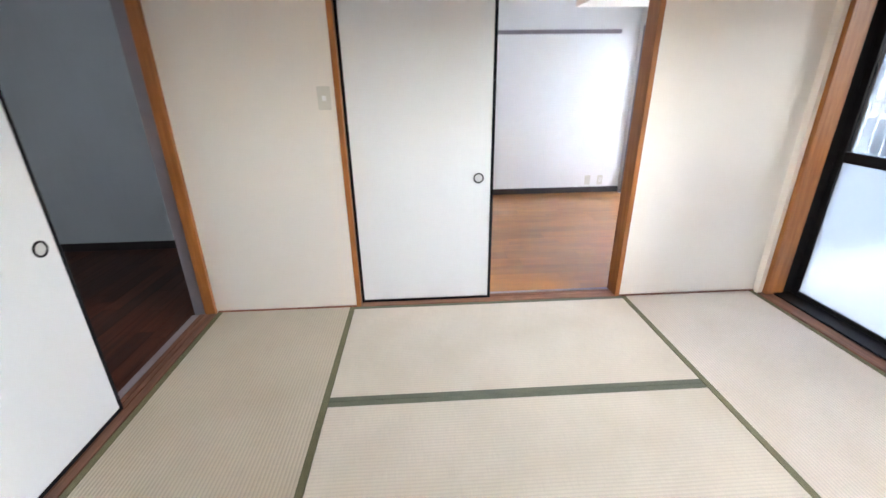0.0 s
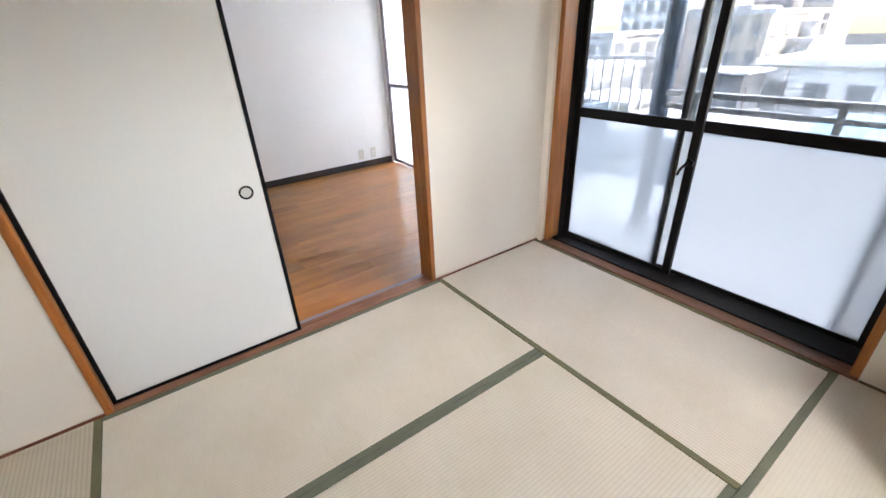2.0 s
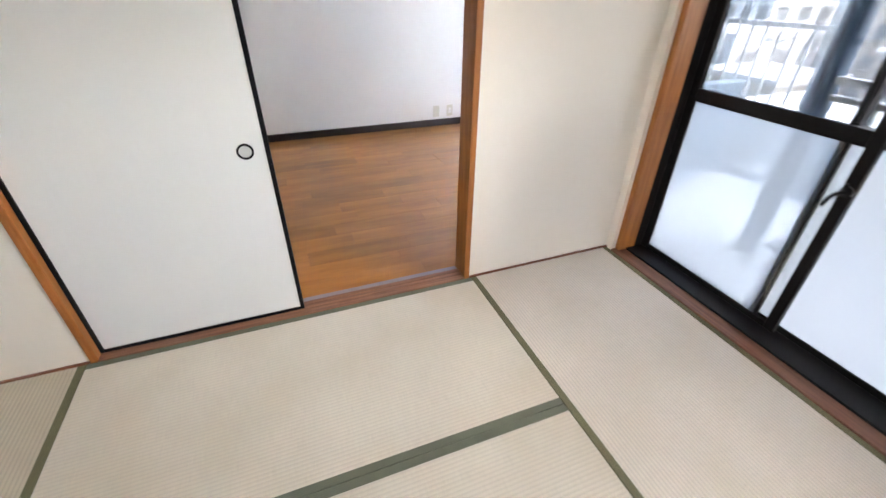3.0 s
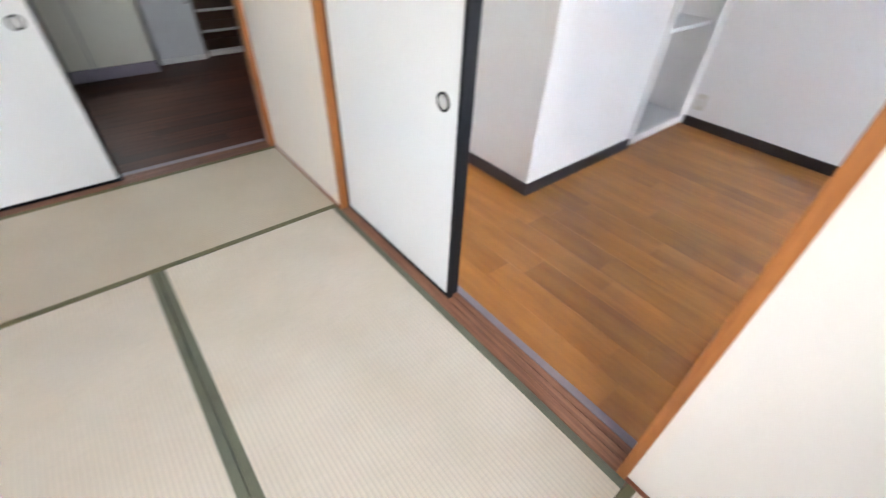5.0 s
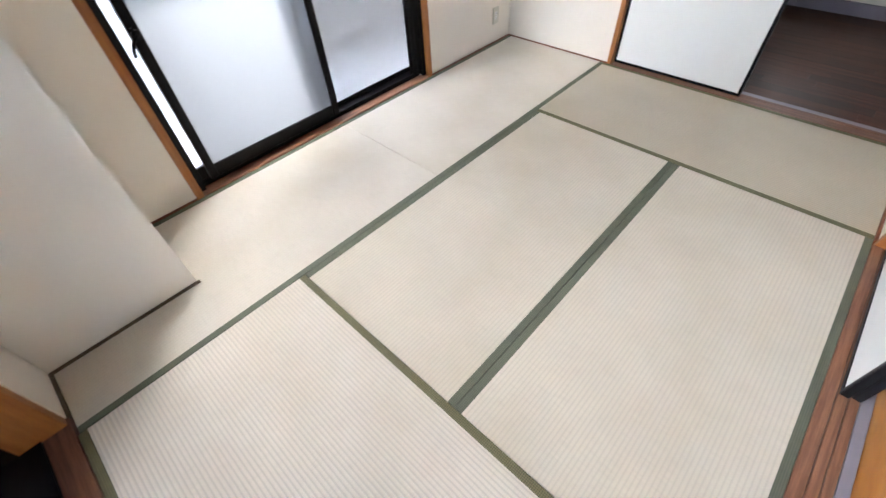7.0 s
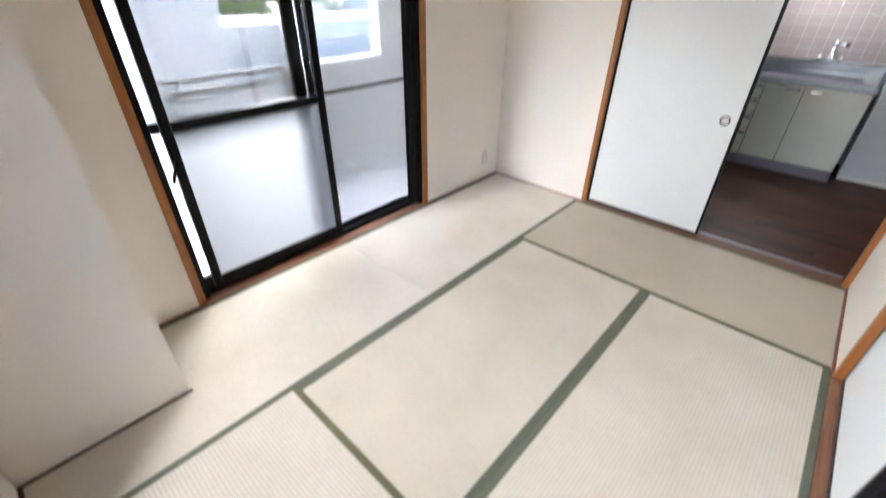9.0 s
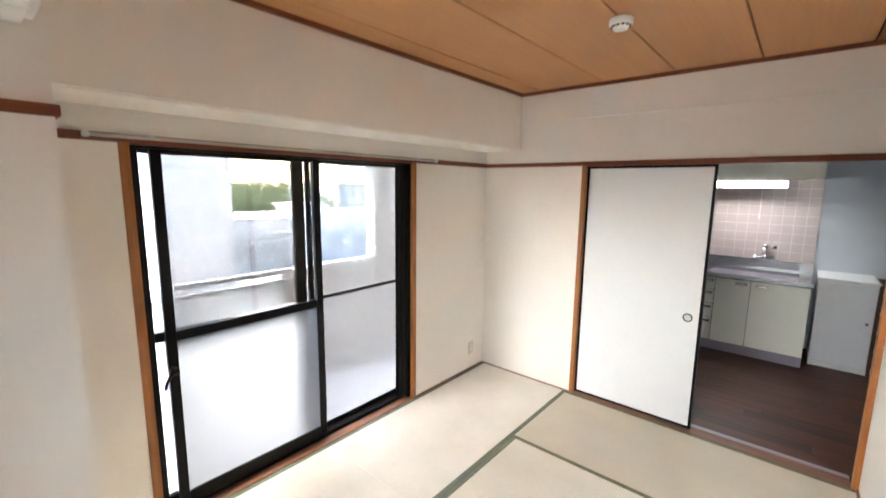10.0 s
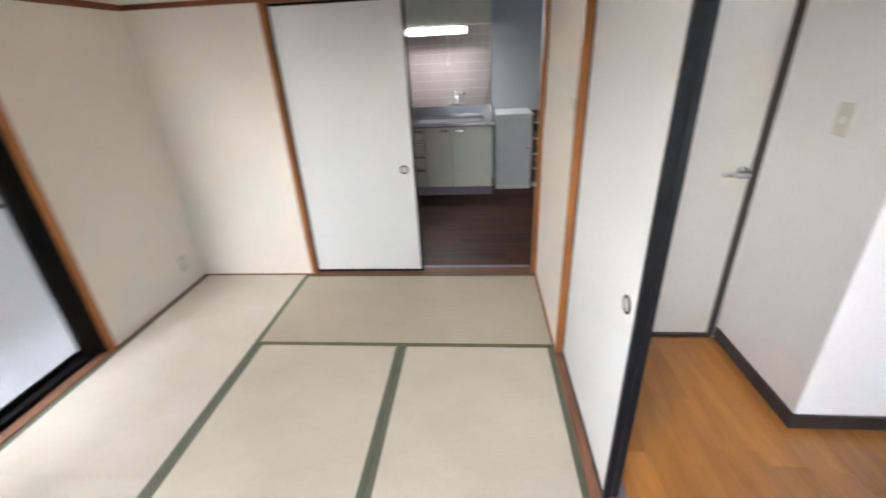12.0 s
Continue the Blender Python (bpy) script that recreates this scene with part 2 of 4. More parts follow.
GREY_STRIP = plain("grey_strip", (0.28, 0.25, 0.28), 0.5)
CABINET = plain("cream_laminate", (0.8, 0.79, 0.69), 0.35, 0, 0.03)
GREY_BOX = plain("pale_grey_laminate", (0.7, 0.71, 0.72), 0.4, 0, 0.05)
PLINTH = plain("plinth_grey", (0.27, 0.24, 0.29), 0.5)
BROWN = timber("brown_shelf", (0.05, 0.02, 0.009), (0.12, 0.05, 0.022), (9, 0.8, 9), 0.4)
KICK = plain("plinth", (0.16, 0.14, 0.17), 0.5)
TILE = plain("pink_tile", (0.44, 0.365, 0.35), 0.15, 0, 0.08)
GROUT = plain("grout", (0.66, 0.6, 0.58), 0.8)
DOOR_PAINT = plain("cream_door", (0.78, 0.75, 0.68), 0.45, 0, 0.04)
TUBE = glow("fluorescent_tube", (0.92, 0.97, 1.0), 1.15)
CONCRETE = plain("balcony_floor", (0.6, 0.605, 0.615), 0.8, 0, 0.15, 4, 0.2)
STUCCO = plain("white_stucco", (0.74, 0.72, 0.7), 0.9, 0, 0.06, 3, 0.0)
RAILING = plain("grey_railing", (0.6, 0.63, 0.66), 0.45, 0.0)
ACRYLIC = glass("milky_acrylic_panel", (0.7, 0.71, 0.72), 0.5, 0.85, (0.8, 0.81, 0.82))
# Render of the low wall, with its blue-grey shade in the colour.
KERB_SHADED = plain("shaded_render", (0.24, 0.3, 0.37), 0.8)
PIPE = plain("slate_pipe", (0.1, 0.15, 0.22), 0.4)
FACADE = [plain("facade_white", (0.7, 0.7, 0.7), 0.9, relief=0.0), plain("facade_tan", (0.58, 0.52, 0.46), 0.9, relief=0.0), plain("facade_grey", (0.5, 0.505, 0.515), 0.9, relief=0.0), plain("facade_pink", (0.58, 0.48, 0.44), 0.9, relief=0.0)]
ROOF = plain("roof_pale", (0.5, 0.5, 0.51), 0.8, relief=0.0)
PANE_FAR = plain("far_window", (0.24, 0.247, 0.255), 0.4)
FACADE_DARK = plain("facade_slate", (0.17, 0.175, 0.185), 0.9, relief=0.0)
LEAF = plain("foliage", (0.12, 0.17, 0.075), 0.8, 0, 0.45, 3)
BARK = plain("bark", (0.12, 0.09, 0.06), 0.9)
ASPHALT = plain("asphalt", (0.05, 0.05, 0.052), 0.9)
BLUE_ROOF = plain("blue_sheet", (0.12, 0.3, 0.5), 0.5)

# ---- plan ----
U = 0.88                      # mat width
EX, SY = 3.56, -2.64          # inner faces of the east and south walls
HEAD, CEIL = 1.86, 2.46       # top of openings, ceiling

# north wall with the double sliding door opening
structure("wall_north", boxes((-0.13, 0.89, 0, 0.12, -0.05, CEIL), (2.632, EX, 0, 0.12, -0.05, CEIL), (0.89, 2.632, 0, 0.12, 1.892, CEIL)), WALLPAPER, "off-white textured wallpaper on a tatami room wall")
# west wall
structure("wall_west", boxes((-0.13, 0, SY, -1.743, -0.05, CEIL), (-0.13, 0, -1.743, 0, 1.892, CEIL), (0, 0.02, -2.29, 0, 2.22, CEIL)), WALLPAPER, "off-white textured wallpaper with a shallow step near the ceiling")
# south wall with beam and corner column
structure("wall_south", boxes((-0.13, 0.925, SY - 0.22, SY, -0.05, CEIL), (2.72, EX, SY - 0.22, SY, -0.05, CEIL), (0.925, 2.72, SY - 0.22, SY, 1.892, CEIL)), WALLPAPER, "off-white textured wallpaper round a balcony window")
structure("beam_south", soft(boxes((0, 2.985, SY, -2.29, 2.0, CEIL)), 0.008, 3), WALLPAPER, "papered ceiling beam over the balcony window")
structure("column_southeast", soft(boxes((2.98, EX, SY, -2.09, -0.05, CEIL)), 0.004), WALLPAPER, "papered square column in the room corner")
# east wall
structure("wall_east", boxes((EX, 3.86, -0.05, 0.12, -0.05, CEIL), (EX, 3.86, SY - 0.22, -1.85, -0.05, CEIL), (EX, 3.86, -1.85, -0.05, 1.892, CEIL)), WALLPAPER, "off-white textured wallpaper beside a tall balcony window")

# ceiling of printed boards with grooves
bm = bmesh.new()
edges = [-2.29, -2.109, -1.609, -1.139, -0.683, -0.221, 0.0]
for a, b in zip(edges, edges[1:]):
    box(bm, 0, EX, a + 0.005, b - 0.005, CEIL, CEIL + 0.02)
structure("ceiling", bm, CEILING_WOOD, "brown printed wood board ceiling with dark grooves")
structure("ceiling_backing", boxes((-0.2, EX + 0.2, SY - 0.2, 0.2, CEIL + 0.016, CEIL + 0.1)), GROOVE, "dark backing above the ceiling boards")
for nm, dims in (("trim_south", (0, 2.985, -2.29, -2.272, 2.436, CEIL)), ("trim_north", (0.04, EX - 0.02, -0.018, 0, 2.436, CEIL))):
    structure(nm, boxes(dims), RAIL_WOOD_X, "reddish brown wooden ceiling trim")
for nm, dims in (("trim_west", (0.02, 0.038, -2.272, -0.0, 2.436, CEIL)), ("trim_east", (EX - 0.018, EX, -2.09, 0, 2.436, CEIL))):
    structure(nm, boxes(dims), RAIL_WOOD_Y, "reddish brown wooden ceiling trim")

# picture rails
structure("trim_rail_south", soft(boxes((0.012, 2.98, SY, SY + 0.014, 1.862, 1.897)), 0.002), RAIL_WOOD_X, "reddish brown wooden rail over the window")
structure("trim_rail_west", soft(boxes((0.0, 0.013, SY, 0, 1.862, 1.893)), 0.002), RAIL_WOOD_Y, "reddish brown wooden rail over the sliding door")
structure("trim_rail_north", soft(boxes((0.013, EX, -0.013, 0, 1.862, 1.893)), 0.002), RAIL_WOOD_X, "reddish brown wooden rail over the sliding door")
structure("trim_rail_column", soft(boxes((2.968, EX, -2.09, -2.078, 1.88, 1.914), (2.968, 2.98, SY + 0.014, -2.09, 1.88, 1.914)), 0.002), RAIL_WOOD_X, "reddish brown wooden rail round the column")
structure("trim_rail_east", soft(boxes((EX - 0.013, EX, -2.078, -0.013, 1.862, 1.893)), 0.002), RAIL_WOOD_Y, "reddish brown wooden rail over the balcony window")

# posts and head pieces of the openings
for nm, d in (("doorpost_a", (0.89, 0.92, -0.004, 0.122, -0.02, 1.862)), ("doorpost_b", (2.602, 2.632, -0.004, 0.122, -0.02, 1.862)),
              ("doorpost_c", (-0.06, 0.004, -1.743, -1.712, -0.02, 1.862)), ("doorpost_d", (-0.06, 0.004, -0.028, 0.0, -0.02, 1.862)),
              ("window_post_a", (0.922, 0.962, SY - 0.06, SY + 0.005, -0.02, 1.862)), ("window_post_b", (2.684, 2.724, SY - 0.06, SY + 0.005, -0.02, 1.862)),
              ("window_post_c", (3.585, 3.7, -0.085, -0.05, 0.008, 1.857)), ("window_post_d", (3.563, 3.7, -1.85, -1.815, 0.008, 1.857))):
    structure("trim_" + nm, soft(boxes(d), 0.002), POST_WOOD, "orange-brown varnished wooden post")
structure("trim_casing", boxes((-0.14, -0.06, -1.76, -1.72, -0.02, 1.9), (-0.133, -0.06, -0.012, 0.03, -0.02, 1.9), (-0.14, -0.06, -1.72, -0.012, 1.862, 1.9)), GREY_STRIP, "grey-violet painted door casing on the kitchen side")
structure("trim_head_north", boxes((0.92, 2.602, 0.0, 0.12, 1.857, 1.892)), RAIL_WOOD_X, "brown wooden door head with sliding track")
structure("trim_head_west", boxes((-0.06, 0, -1.712, -0.032, 1.857, 1.892)), RAIL_WOOD_Y, "brown wooden door head with sliding track")
structure("trim_head_south", boxes((0.962, 2.684, SY - 0.06, SY, 1.857, 1.892)), RAIL_WOOD_X, "brown wooden window head")
structure("trim_head_east", boxes((EX, 3.72, -1.815, -0.085, 1.857, 1.892)), RAIL_WOOD_Y, "brown wooden window head")

# sills: grooved tracks under the sliding doors, boards under the windows
structure("sill_north", soft(boxes((0.92, 2.602, -0.012, 0.026, -0.04, 0.004), (0.92, 2.602, 0.03, 0.058, -0.04, 0.003), (0.92, 2.602, 0.062, 0.088, -0.04, 0.003)), 0.001, 1), SILL_X, "worn brown wooden sliding door track")
structure("sill_north_strip", soft(boxes((0.92, 2.602, 0.088, 0.125, -0.06, 0.0)), 0.004), GREY_STRIP, "grey-violet threshold strip")
structure("sill_west", soft(boxes((-0.03, 0.012, -1.712, -0.032, -0.04, 0.004), (-0.06, -0.034, -1.712, -0.032, -0.04, 0.003), (-0.09, -0.064, -1.712, -0.032, -0.04, 0.003)), 0.001, 1), SILL_Y, "worn brown wooden sliding door track")
structure("sill_west_strip", soft(boxes((-0.14, -0.09, -1.72, -0.03, -0.06, 0.0)), 0.004), GREY_STRIP, "grey-violet threshold strip")
structure("sill_south", soft(boxes((0.962, 2.684, SY - 0.06, SY + 0.012, -0.04, 0.008)), 0.002), SILL_X, "worn brown wooden window sill")
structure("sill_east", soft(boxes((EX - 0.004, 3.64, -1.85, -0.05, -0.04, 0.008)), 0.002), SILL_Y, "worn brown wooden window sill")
for nm, d, mt in (("north_a", (0.012, 0.89, -0.012, 0, -0.03, 0.006), RAIL_WOOD_X), ("north_b", (2.632, EX, -0.012, 0, -0.03, 0.006), RAIL_WOOD_X),
                  ("west", (0, 0.012, SY, -1.743, -0.03, 0.006), RAIL_WOOD_Y), ("south_a", (0.012, 0.922, SY, SY + 0.012, -0.03, 0.006), RAIL_WOOD_X),
                  ("south_b", (2.724, 2.98, SY, SY + 0.012, -0.03, 0.006), RAIL_WOOD_X), ("column", (2.97, EX, -2.09, -2.076, -0.03, 0.006), EDGE_STRIP),
                  ("east", (EX - 0.012, EX, -2.076, -1.852, -0.03, 0.006), EDGE_STRIP)):
    structure("baseboard_" + nm, boxes(d), mt, "thin brown wooden edge strip between mat and wall")
structure("floor_bed", boxes((0, EX, SY, 0, -0.12, -0.056)), JOINT, "dark boards under the mats")


# ---- tatami mats ----
def tatami(x0, x1, y0, y1, along, label, rush, tone="pale woven rush"):
    mat = thing("tatami_mat", ((x0 + x1) / 2, (y0 + y1) / 2, -0.055), label, "tatami mat", "six tatami mats on the floor")
    g, h = 0.0012, 0.031
    if along == "x":
        dims = (x0 + g, x1 - g, y0 + h, y1 - h, -0.055, 0)
        strips = ((x0 + g, x1 - g, y0 + g, y0 + h, -0.055, 0.0015), (x0 + g, x1 - g, y1 - h, y1 - g, -0.055, 0.0015))
    else:
        dims = (x0 + h, x1 - h, y0 + g, y1 - g, -0.055, 0)
        strips = ((x0 + g, x0 + h, y0 + g, y1 - g, -0.055, 0.0015), (x1 - h, x1 - g, y0 + g, y1 - g, -0.055, 0.0015))
    part("rush_cover", boxes(dims), rush, mat, tone)
    for s in strips:
        part("cloth_binding", soft(boxes(s), 0.0015, 1), HERI if along == "x" else HERI_OLIVE, mat, "dull grey-green cloth edging" if along == "x" else "olive green cloth edging")
    return mat


tatami(0.012, U, -2 * U, -0.012, "y", "khaki woven rush tatami mat beside the kitchen sliding door", TATAMI_KHAKI, "khaki woven rush")
tatami(U, 3 * U, -U, -0.012, "x", "woven rush tatami mat beside the sliding door track", TATAMI_X)
tatami(U, 3 * U, -2 * U, -U, "x", "woven rush tatami mat in the middle of the room", TATAMI_X)
tatami(3 * U, EX - 0.004, -2 * U, -0.012, "y", "pale ribbed tatami mat along the balcony window", TATAMI_Y)
tatami(0.012, 2 * U, SY + 0.012, -2 * U, "x", "sun-faded tatami mat along the window sill", TATAMI_FADED, "sun-faded smooth rush")
tatami(2 * U, EX - 0.012, SY + 0.012, -2 * U, "x", "sun-faded tatami mat reaching under the column", TATAMI_FADED, "sun-faded smooth rush")


# ---- sliding doors ----
def sliding_door(axis, a0, a1, plane, face, label, pulls):
    """A papered door along an axis from a0 to a1; plane is its middle, face the room side."""
    def dims(u0, u1, d, z0, z1):
        return (u0, u1, plane - d, plane + d, z0, z1) if axis == "x" else (plane - d, plane + d, u0, u1, z0, z1)
    z0, z1, w, d = 0.005, 1.858, 0.018, 0.013
    base = ((a0 + a1) / 2, plane, z0) if axis == "x" else (plane, (a0 + a1) / 2, z0)
    door = thing("sliding_door", base, label, "sliding door")
    part("paper_panel", boxes(dims(a0 + w, a1 - w, d - 0.003, z0 + w, z1 - w)), PAPER, door, "smooth cream paper")
    for u0, u1 in ((a0, a0 + w), (a1 - w, a1)):
        part("frame_stile", soft(boxes(dims(u0, u1, d, z0, z1)), 0.002), LACQUER, door, "glossy black lacquer")
    for v0, v1 in ((z0, z0 + w), (z1 - w, z1)):
        part("frame_rail", soft(boxes(dims(a0 + w, a1 - w, d, v0, v1)), 0.002), LACQUER, door, "glossy black lacquer")
    for side, u in pulls:
        off = plane + side * (d - 0.003)
        c = Vector((u, off, 0.81)) if axis == "x" else Vector((off, u, 0.81))
        n = Vector((0, side, 0)) if axis == "x" else Vector((side, 0, 0))
        bm = bmesh.new()
        rod(bm, c, c + n * 0.001, 0.024, 28)
        cup = part("door_pull", bm, SILVER, door, "round silver recessed pull")
        part("pull_ring", ring(bmesh.new(), c, n, 0.023, 0.031, 0.0035), LACQUER, cup, "black metal rim")
    return door


sliding_door("x", 0.921, 1.765, 0.044, -1, "cream paper sliding door with black frame, facing the mats", [(-1, 1.676)])
sliding_door("x", 0.921, 1.755, 0.076, 1, "cream paper sliding door pushed behind its twin", [(1, 1.01)])
sliding_door("y", -1.711, -0.855, -0.047, 1, "cream paper sliding door half across the kitchen opening", [(1, -0.94)])
sliding_door("y", -1.711, -0.865, -0.079, -1, "cream paper sliding door pushed behind its twin at the kitchen", [(-1, -1.62)])


# ---- windows ----
def sash(win, axis, a0, a1, plane, z0, z1, mid, glass_low, stile=0.045, half=0.014, top_rail=0.045, low_rail=0.07, mid_h=0.06, mesh=None, name="sash", far_stile=None, glass_top=None, shading=(), overlap=None):
    def dims(u0, u1, d, v0, v1):
        return (u0, u1, plane - d, plane + d, v0, v1) if axis == "x" else (plane - d, plane + d, u0, u1, v0, v1)
    end = far_stile or stile
    bm = soft(boxes(dims(a0, a0 + stile, half, z0, z1)), 0.002, 1)
    s = part(name, bm, SASH, win, "near-black aluminium sash stile")
    part("stile", soft(boxes(dims(a1 - end, a1, half, z0, z1)), 0.002, 1), SASH, s)
    for v0, v1 in ((z0, z0 + low_rail), (mid - mid_h / 2, mid + mid_h / 2), (z1 - top_rail, z1)):
        part("rail", soft(boxes(dims(a0 + stile, a1 - end, half * 0.9, v0, v1)), 0.002, 1), SASH, s)
    for k, (v0, v1) in enumerate(((z0 + low_rail, mid - mid_h / 2), (mid + mid_h / 2, z1 - top_rail))):
        d = dims(overlap or a0 + stile, a1 - end, 0.0005 if mesh else 0.0025, v0, v1)
        if overlap:
            part("pane_edge", boxes(dims(a0 + stile, overlap, 0.0025, v0, v1)), GLASS_EDGE, s, "undimmed strip of the pane where two overlap").visible_shadow = False
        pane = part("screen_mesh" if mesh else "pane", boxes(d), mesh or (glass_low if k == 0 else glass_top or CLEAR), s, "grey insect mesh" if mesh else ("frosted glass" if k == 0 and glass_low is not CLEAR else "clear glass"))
        if not mesh and k not in shading:
            pane.visible_shadow = False
    return s


def lever(parent, c, along, out):
    """A crescent latch: base plate, hub and hooked lever."""
    c, along, out = Vector(c), Vector(along), Vector(out)
    up = Vector((0, 0, 1))
    bm = bmesh.new()
    rod(bm, c, c + out * 0.018, 0.02, 14)
    rod(bm, c + out * 0.012, c + out * 0.014 + up * 0.03 + along * 0.01, 0.007, 8)
    last = c + out * 0.016
    for k in range(1, 7):
        a = k / 6 * 1.3
        p = c + out * 0.018 + along * (0.05 * math.sin(a)) - up * (0.075 * (1 - math.cos(a)) + 0.02 * k / 6)
        rod(bm, last, p, 0.008, 8)
        last = p
    part("latch", bm, SASH, parent, "black crescent latch", True)


win = thing("window_1", (1.8, SY - 0.1, 0), "dark-framed balcony sliding window, one half open behind an insect screen", "window", kind="structure")
z0, z1 = 0.012, 1.856
part("window_frame", boxes((0.962, 0.99, SY - 0.16, SY - 0.02, z0, z1), (2.655, 2.684, SY - 0.16, SY - 0.02, z0, z1), (0.99, 2.655, SY - 0.16, SY - 0.02, z1 - 0.01, z1), (0.99, 2.655, SY - 0.16, SY - 0.06, -0.03, 0.035)), SASH, win, "near-black aluminium frame")
inner = sash(win, "x", 1.722, 2.6, SY - 0.06, 0.035, 1.846, 0.95, FROST, top_rail=0.02, mid_h=0.05)
lever(inner, (2.578, SY - 0.046, 0.775), (1, 0, 0), (0, 1, 0))
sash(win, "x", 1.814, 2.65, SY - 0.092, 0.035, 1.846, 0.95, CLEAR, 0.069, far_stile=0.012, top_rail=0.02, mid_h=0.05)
sash(win, "x", 0.99, 1.78, SY - 0.124, 0.035, 1.846, 0.96, None, 0.03, 0.008, 0.02, 0.03, 0.022, SCREEN, "screen_door")
part("jamb_channel", soft(boxes((0.99, 1.03, SY - 0.1, SY - 0.03, 0.035, 1.846), (1.0, 1.068, SY - 0.075, SY - 0.066, 0.035, 1.846), (1.0, 1.06, SY - 0.05, SY - 0.041, 0.035, 1.846)), 0.001, 1), SASH, win, "black ribbed jamb channel")

win = thing("window_2", (3.78, -0.95, 0), "dark-framed balcony sliding window with frosted lower panes, closed", "window", kind="structure")
part("window_frame", boxes((3.7, 3.84, -0.085, -0.06, z0, z1), (3.7, 3.84, -1.84, -1.815, z0, z1), (3.7, 3.84, -1.815, -0.085, z1 - 0.035, z1), (3.64, 3.84, -1.815, -0.085, -0.03, 0.018)), SASH, win, "near-black aluminium frame")
inner = sash(win, "y", -0.905, -0.085, 3.765, 0.019, 1.822, 0.91, FROST_EAST, 0.045, low_rail=0.028, glass_top=CLEAR_DIMMED, shading=(0, 1), overlap=-0.79)
lever(inner, (3.75, -0.885, 0.72), (0, 1, 0), (-1, 0, 0))
sash(win, "y", -1.815, -0.765, 3.797, 0.019, 1.822, 0.91, FROST_DIMMED, 0.035, low_rail=0.028, glass_top=CLEAR_DIMMED, shading=(0,))
sash(win, "y", -1.815, -1.672, 3.83, 0.035, 1.822, 0.91, None, 0.028, 0.008, 0.03, 0.03, 0.022, SCREEN_FINE, "screen_door")

# curtain rail over the south window
rail = thing("curtain_rail", (1.77, SY + 0.05, 1.885), "slim metal curtain rail with white end caps over the window", "curtain rail")
part("rail_bar", soft(boxes((0.745, 2.82, SY + 0.038, SY + 0.052, 1.876, 1.89)), 0.003), ALU, rail)
for x in (0.735, 2.82):
    part("end_cap", soft(boxes((x, x + 0.025, SY + 0.032, SY + 0.058, 1.872, 1.894)), 0.004), WHITE_PLASTIC, rail, "white plastic cap")
for x in (0.95, 1.78, 2.6):
    part("bracket", soft(boxes((x, x + 0.02, SY + 0.013, SY + 0.056, 1.888, 1.896)), 0.001, 1), ALU, rail)


# ---- small fittings ----
def wall_plate(name, c, n, w, h, label, category, sockets=0, rocker=False):
    """A plate on a wall; n is the wall's normal along x or y."""
    c, n = Vector(c), Vector(n)
    t = Vector((abs(n.y), abs(n.x), 0))
    def slab(du, dv, d0, d1, off=Vector((0, 0, 0))):
        p, q = c + off - t * du + n * d0, c + off + t * du + n * d1
        return (min(p.x, q.x), max(p.x, q.x), min(p.y, q.y), max(p.y, q.y), c.z + off.z - dv, c.z + off.z + dv)
    ob = thing(name, c, label, category)
    part("cover_plate", soft(boxes(slab(w / 2, h / 2, 0, 0.007)), 0.002), PLASTIC, ob)
    if rocker:
        part("rocker", soft(boxes(slab(0.011, 0.013, 0.007, 0.011)), 0.0015), WHITE_PLASTIC, ob, "small white rocker")
    for k in range(sockets):
        z = (k - (sockets - 1) / 2) * 0.032
        face = part("socket", soft(boxes(slab(0.014, 0.012, 0.007, 0.009, Vector((0, 0, z)))), 0.002), WHITE_PLASTIC, ob)
        for s in (-0.006, 0.006):
            part("slot", boxes(slab(0.001, 0.0045, 0.009, 0.0094, t * s + Vector((0, 0, z)))), DARK, face)
    return ob


wall_plate("light_switch", (0.832, 0, 1.272), (0, -1, 0), 0.07, 0.12, "cream wall switch plate with a small white rocker", "light switch", rocker=True)
wall_plate("wall_socket", (0.19, SY, 0.2), (0, 1, 0), 0.07, 0.12, "cream double power socket low on the wall", "wall socket", sockets=2)

# smoke detector and ceiling hook
det = thing("smoke_detector", (1.12, -1.14, CEIL), "round white smoke detector on the board ceiling", "smoke detector")
bm = bmesh.new()
rod(bm, (1.12, -1.14, CEIL), (1.12, -1.14, CEIL - 0.022), 0.052, 32)
part("base", bm, WHITE_PLASTIC, det)
bm = bmesh.new()
rod(bm, (1.12, -1.14, CEIL - 0.022), (1.12, -1.14, CEIL - 0.045), 0.045, 32, 0.03)
dome = part("sensor_dome", bm, WHITE_PLASTIC, det)
for k in range(12):
    a = k * math.pi / 6
    bm = bmesh.new()
    c = Vector((1.12 + 0.04 * math.cos(a), -1.14 + 0.04 * math.sin(a), CEIL - 0.032))
    bmesh.ops.create_cube(bm, size=1, matrix=Matrix.Translation(c) @ Matrix.Rotation(a, 4, "Z") @ Matrix.Diagonal((0.006, 0.012, 0.006, 1)))
    part("vent_slot", bm, DARK, dome)
ros = thing("ceiling_rose", (1.66, -1.135, CEIL), "small beige lamp socket fixed to the board ceiling", "ceiling rose")
part("socket_body", soft(boxes((1.635, 1.685, -1.155, -1.115, CEIL - 0.022, CEIL)), 0.004), PLASTIC, ros)
for x in (1.65, 1.67):
    part("contact", boxes((x - 0.003, x + 0.003, -1.145, -1.125, CEIL - 0.024, CEIL - 0.0215)), DARK, ros)

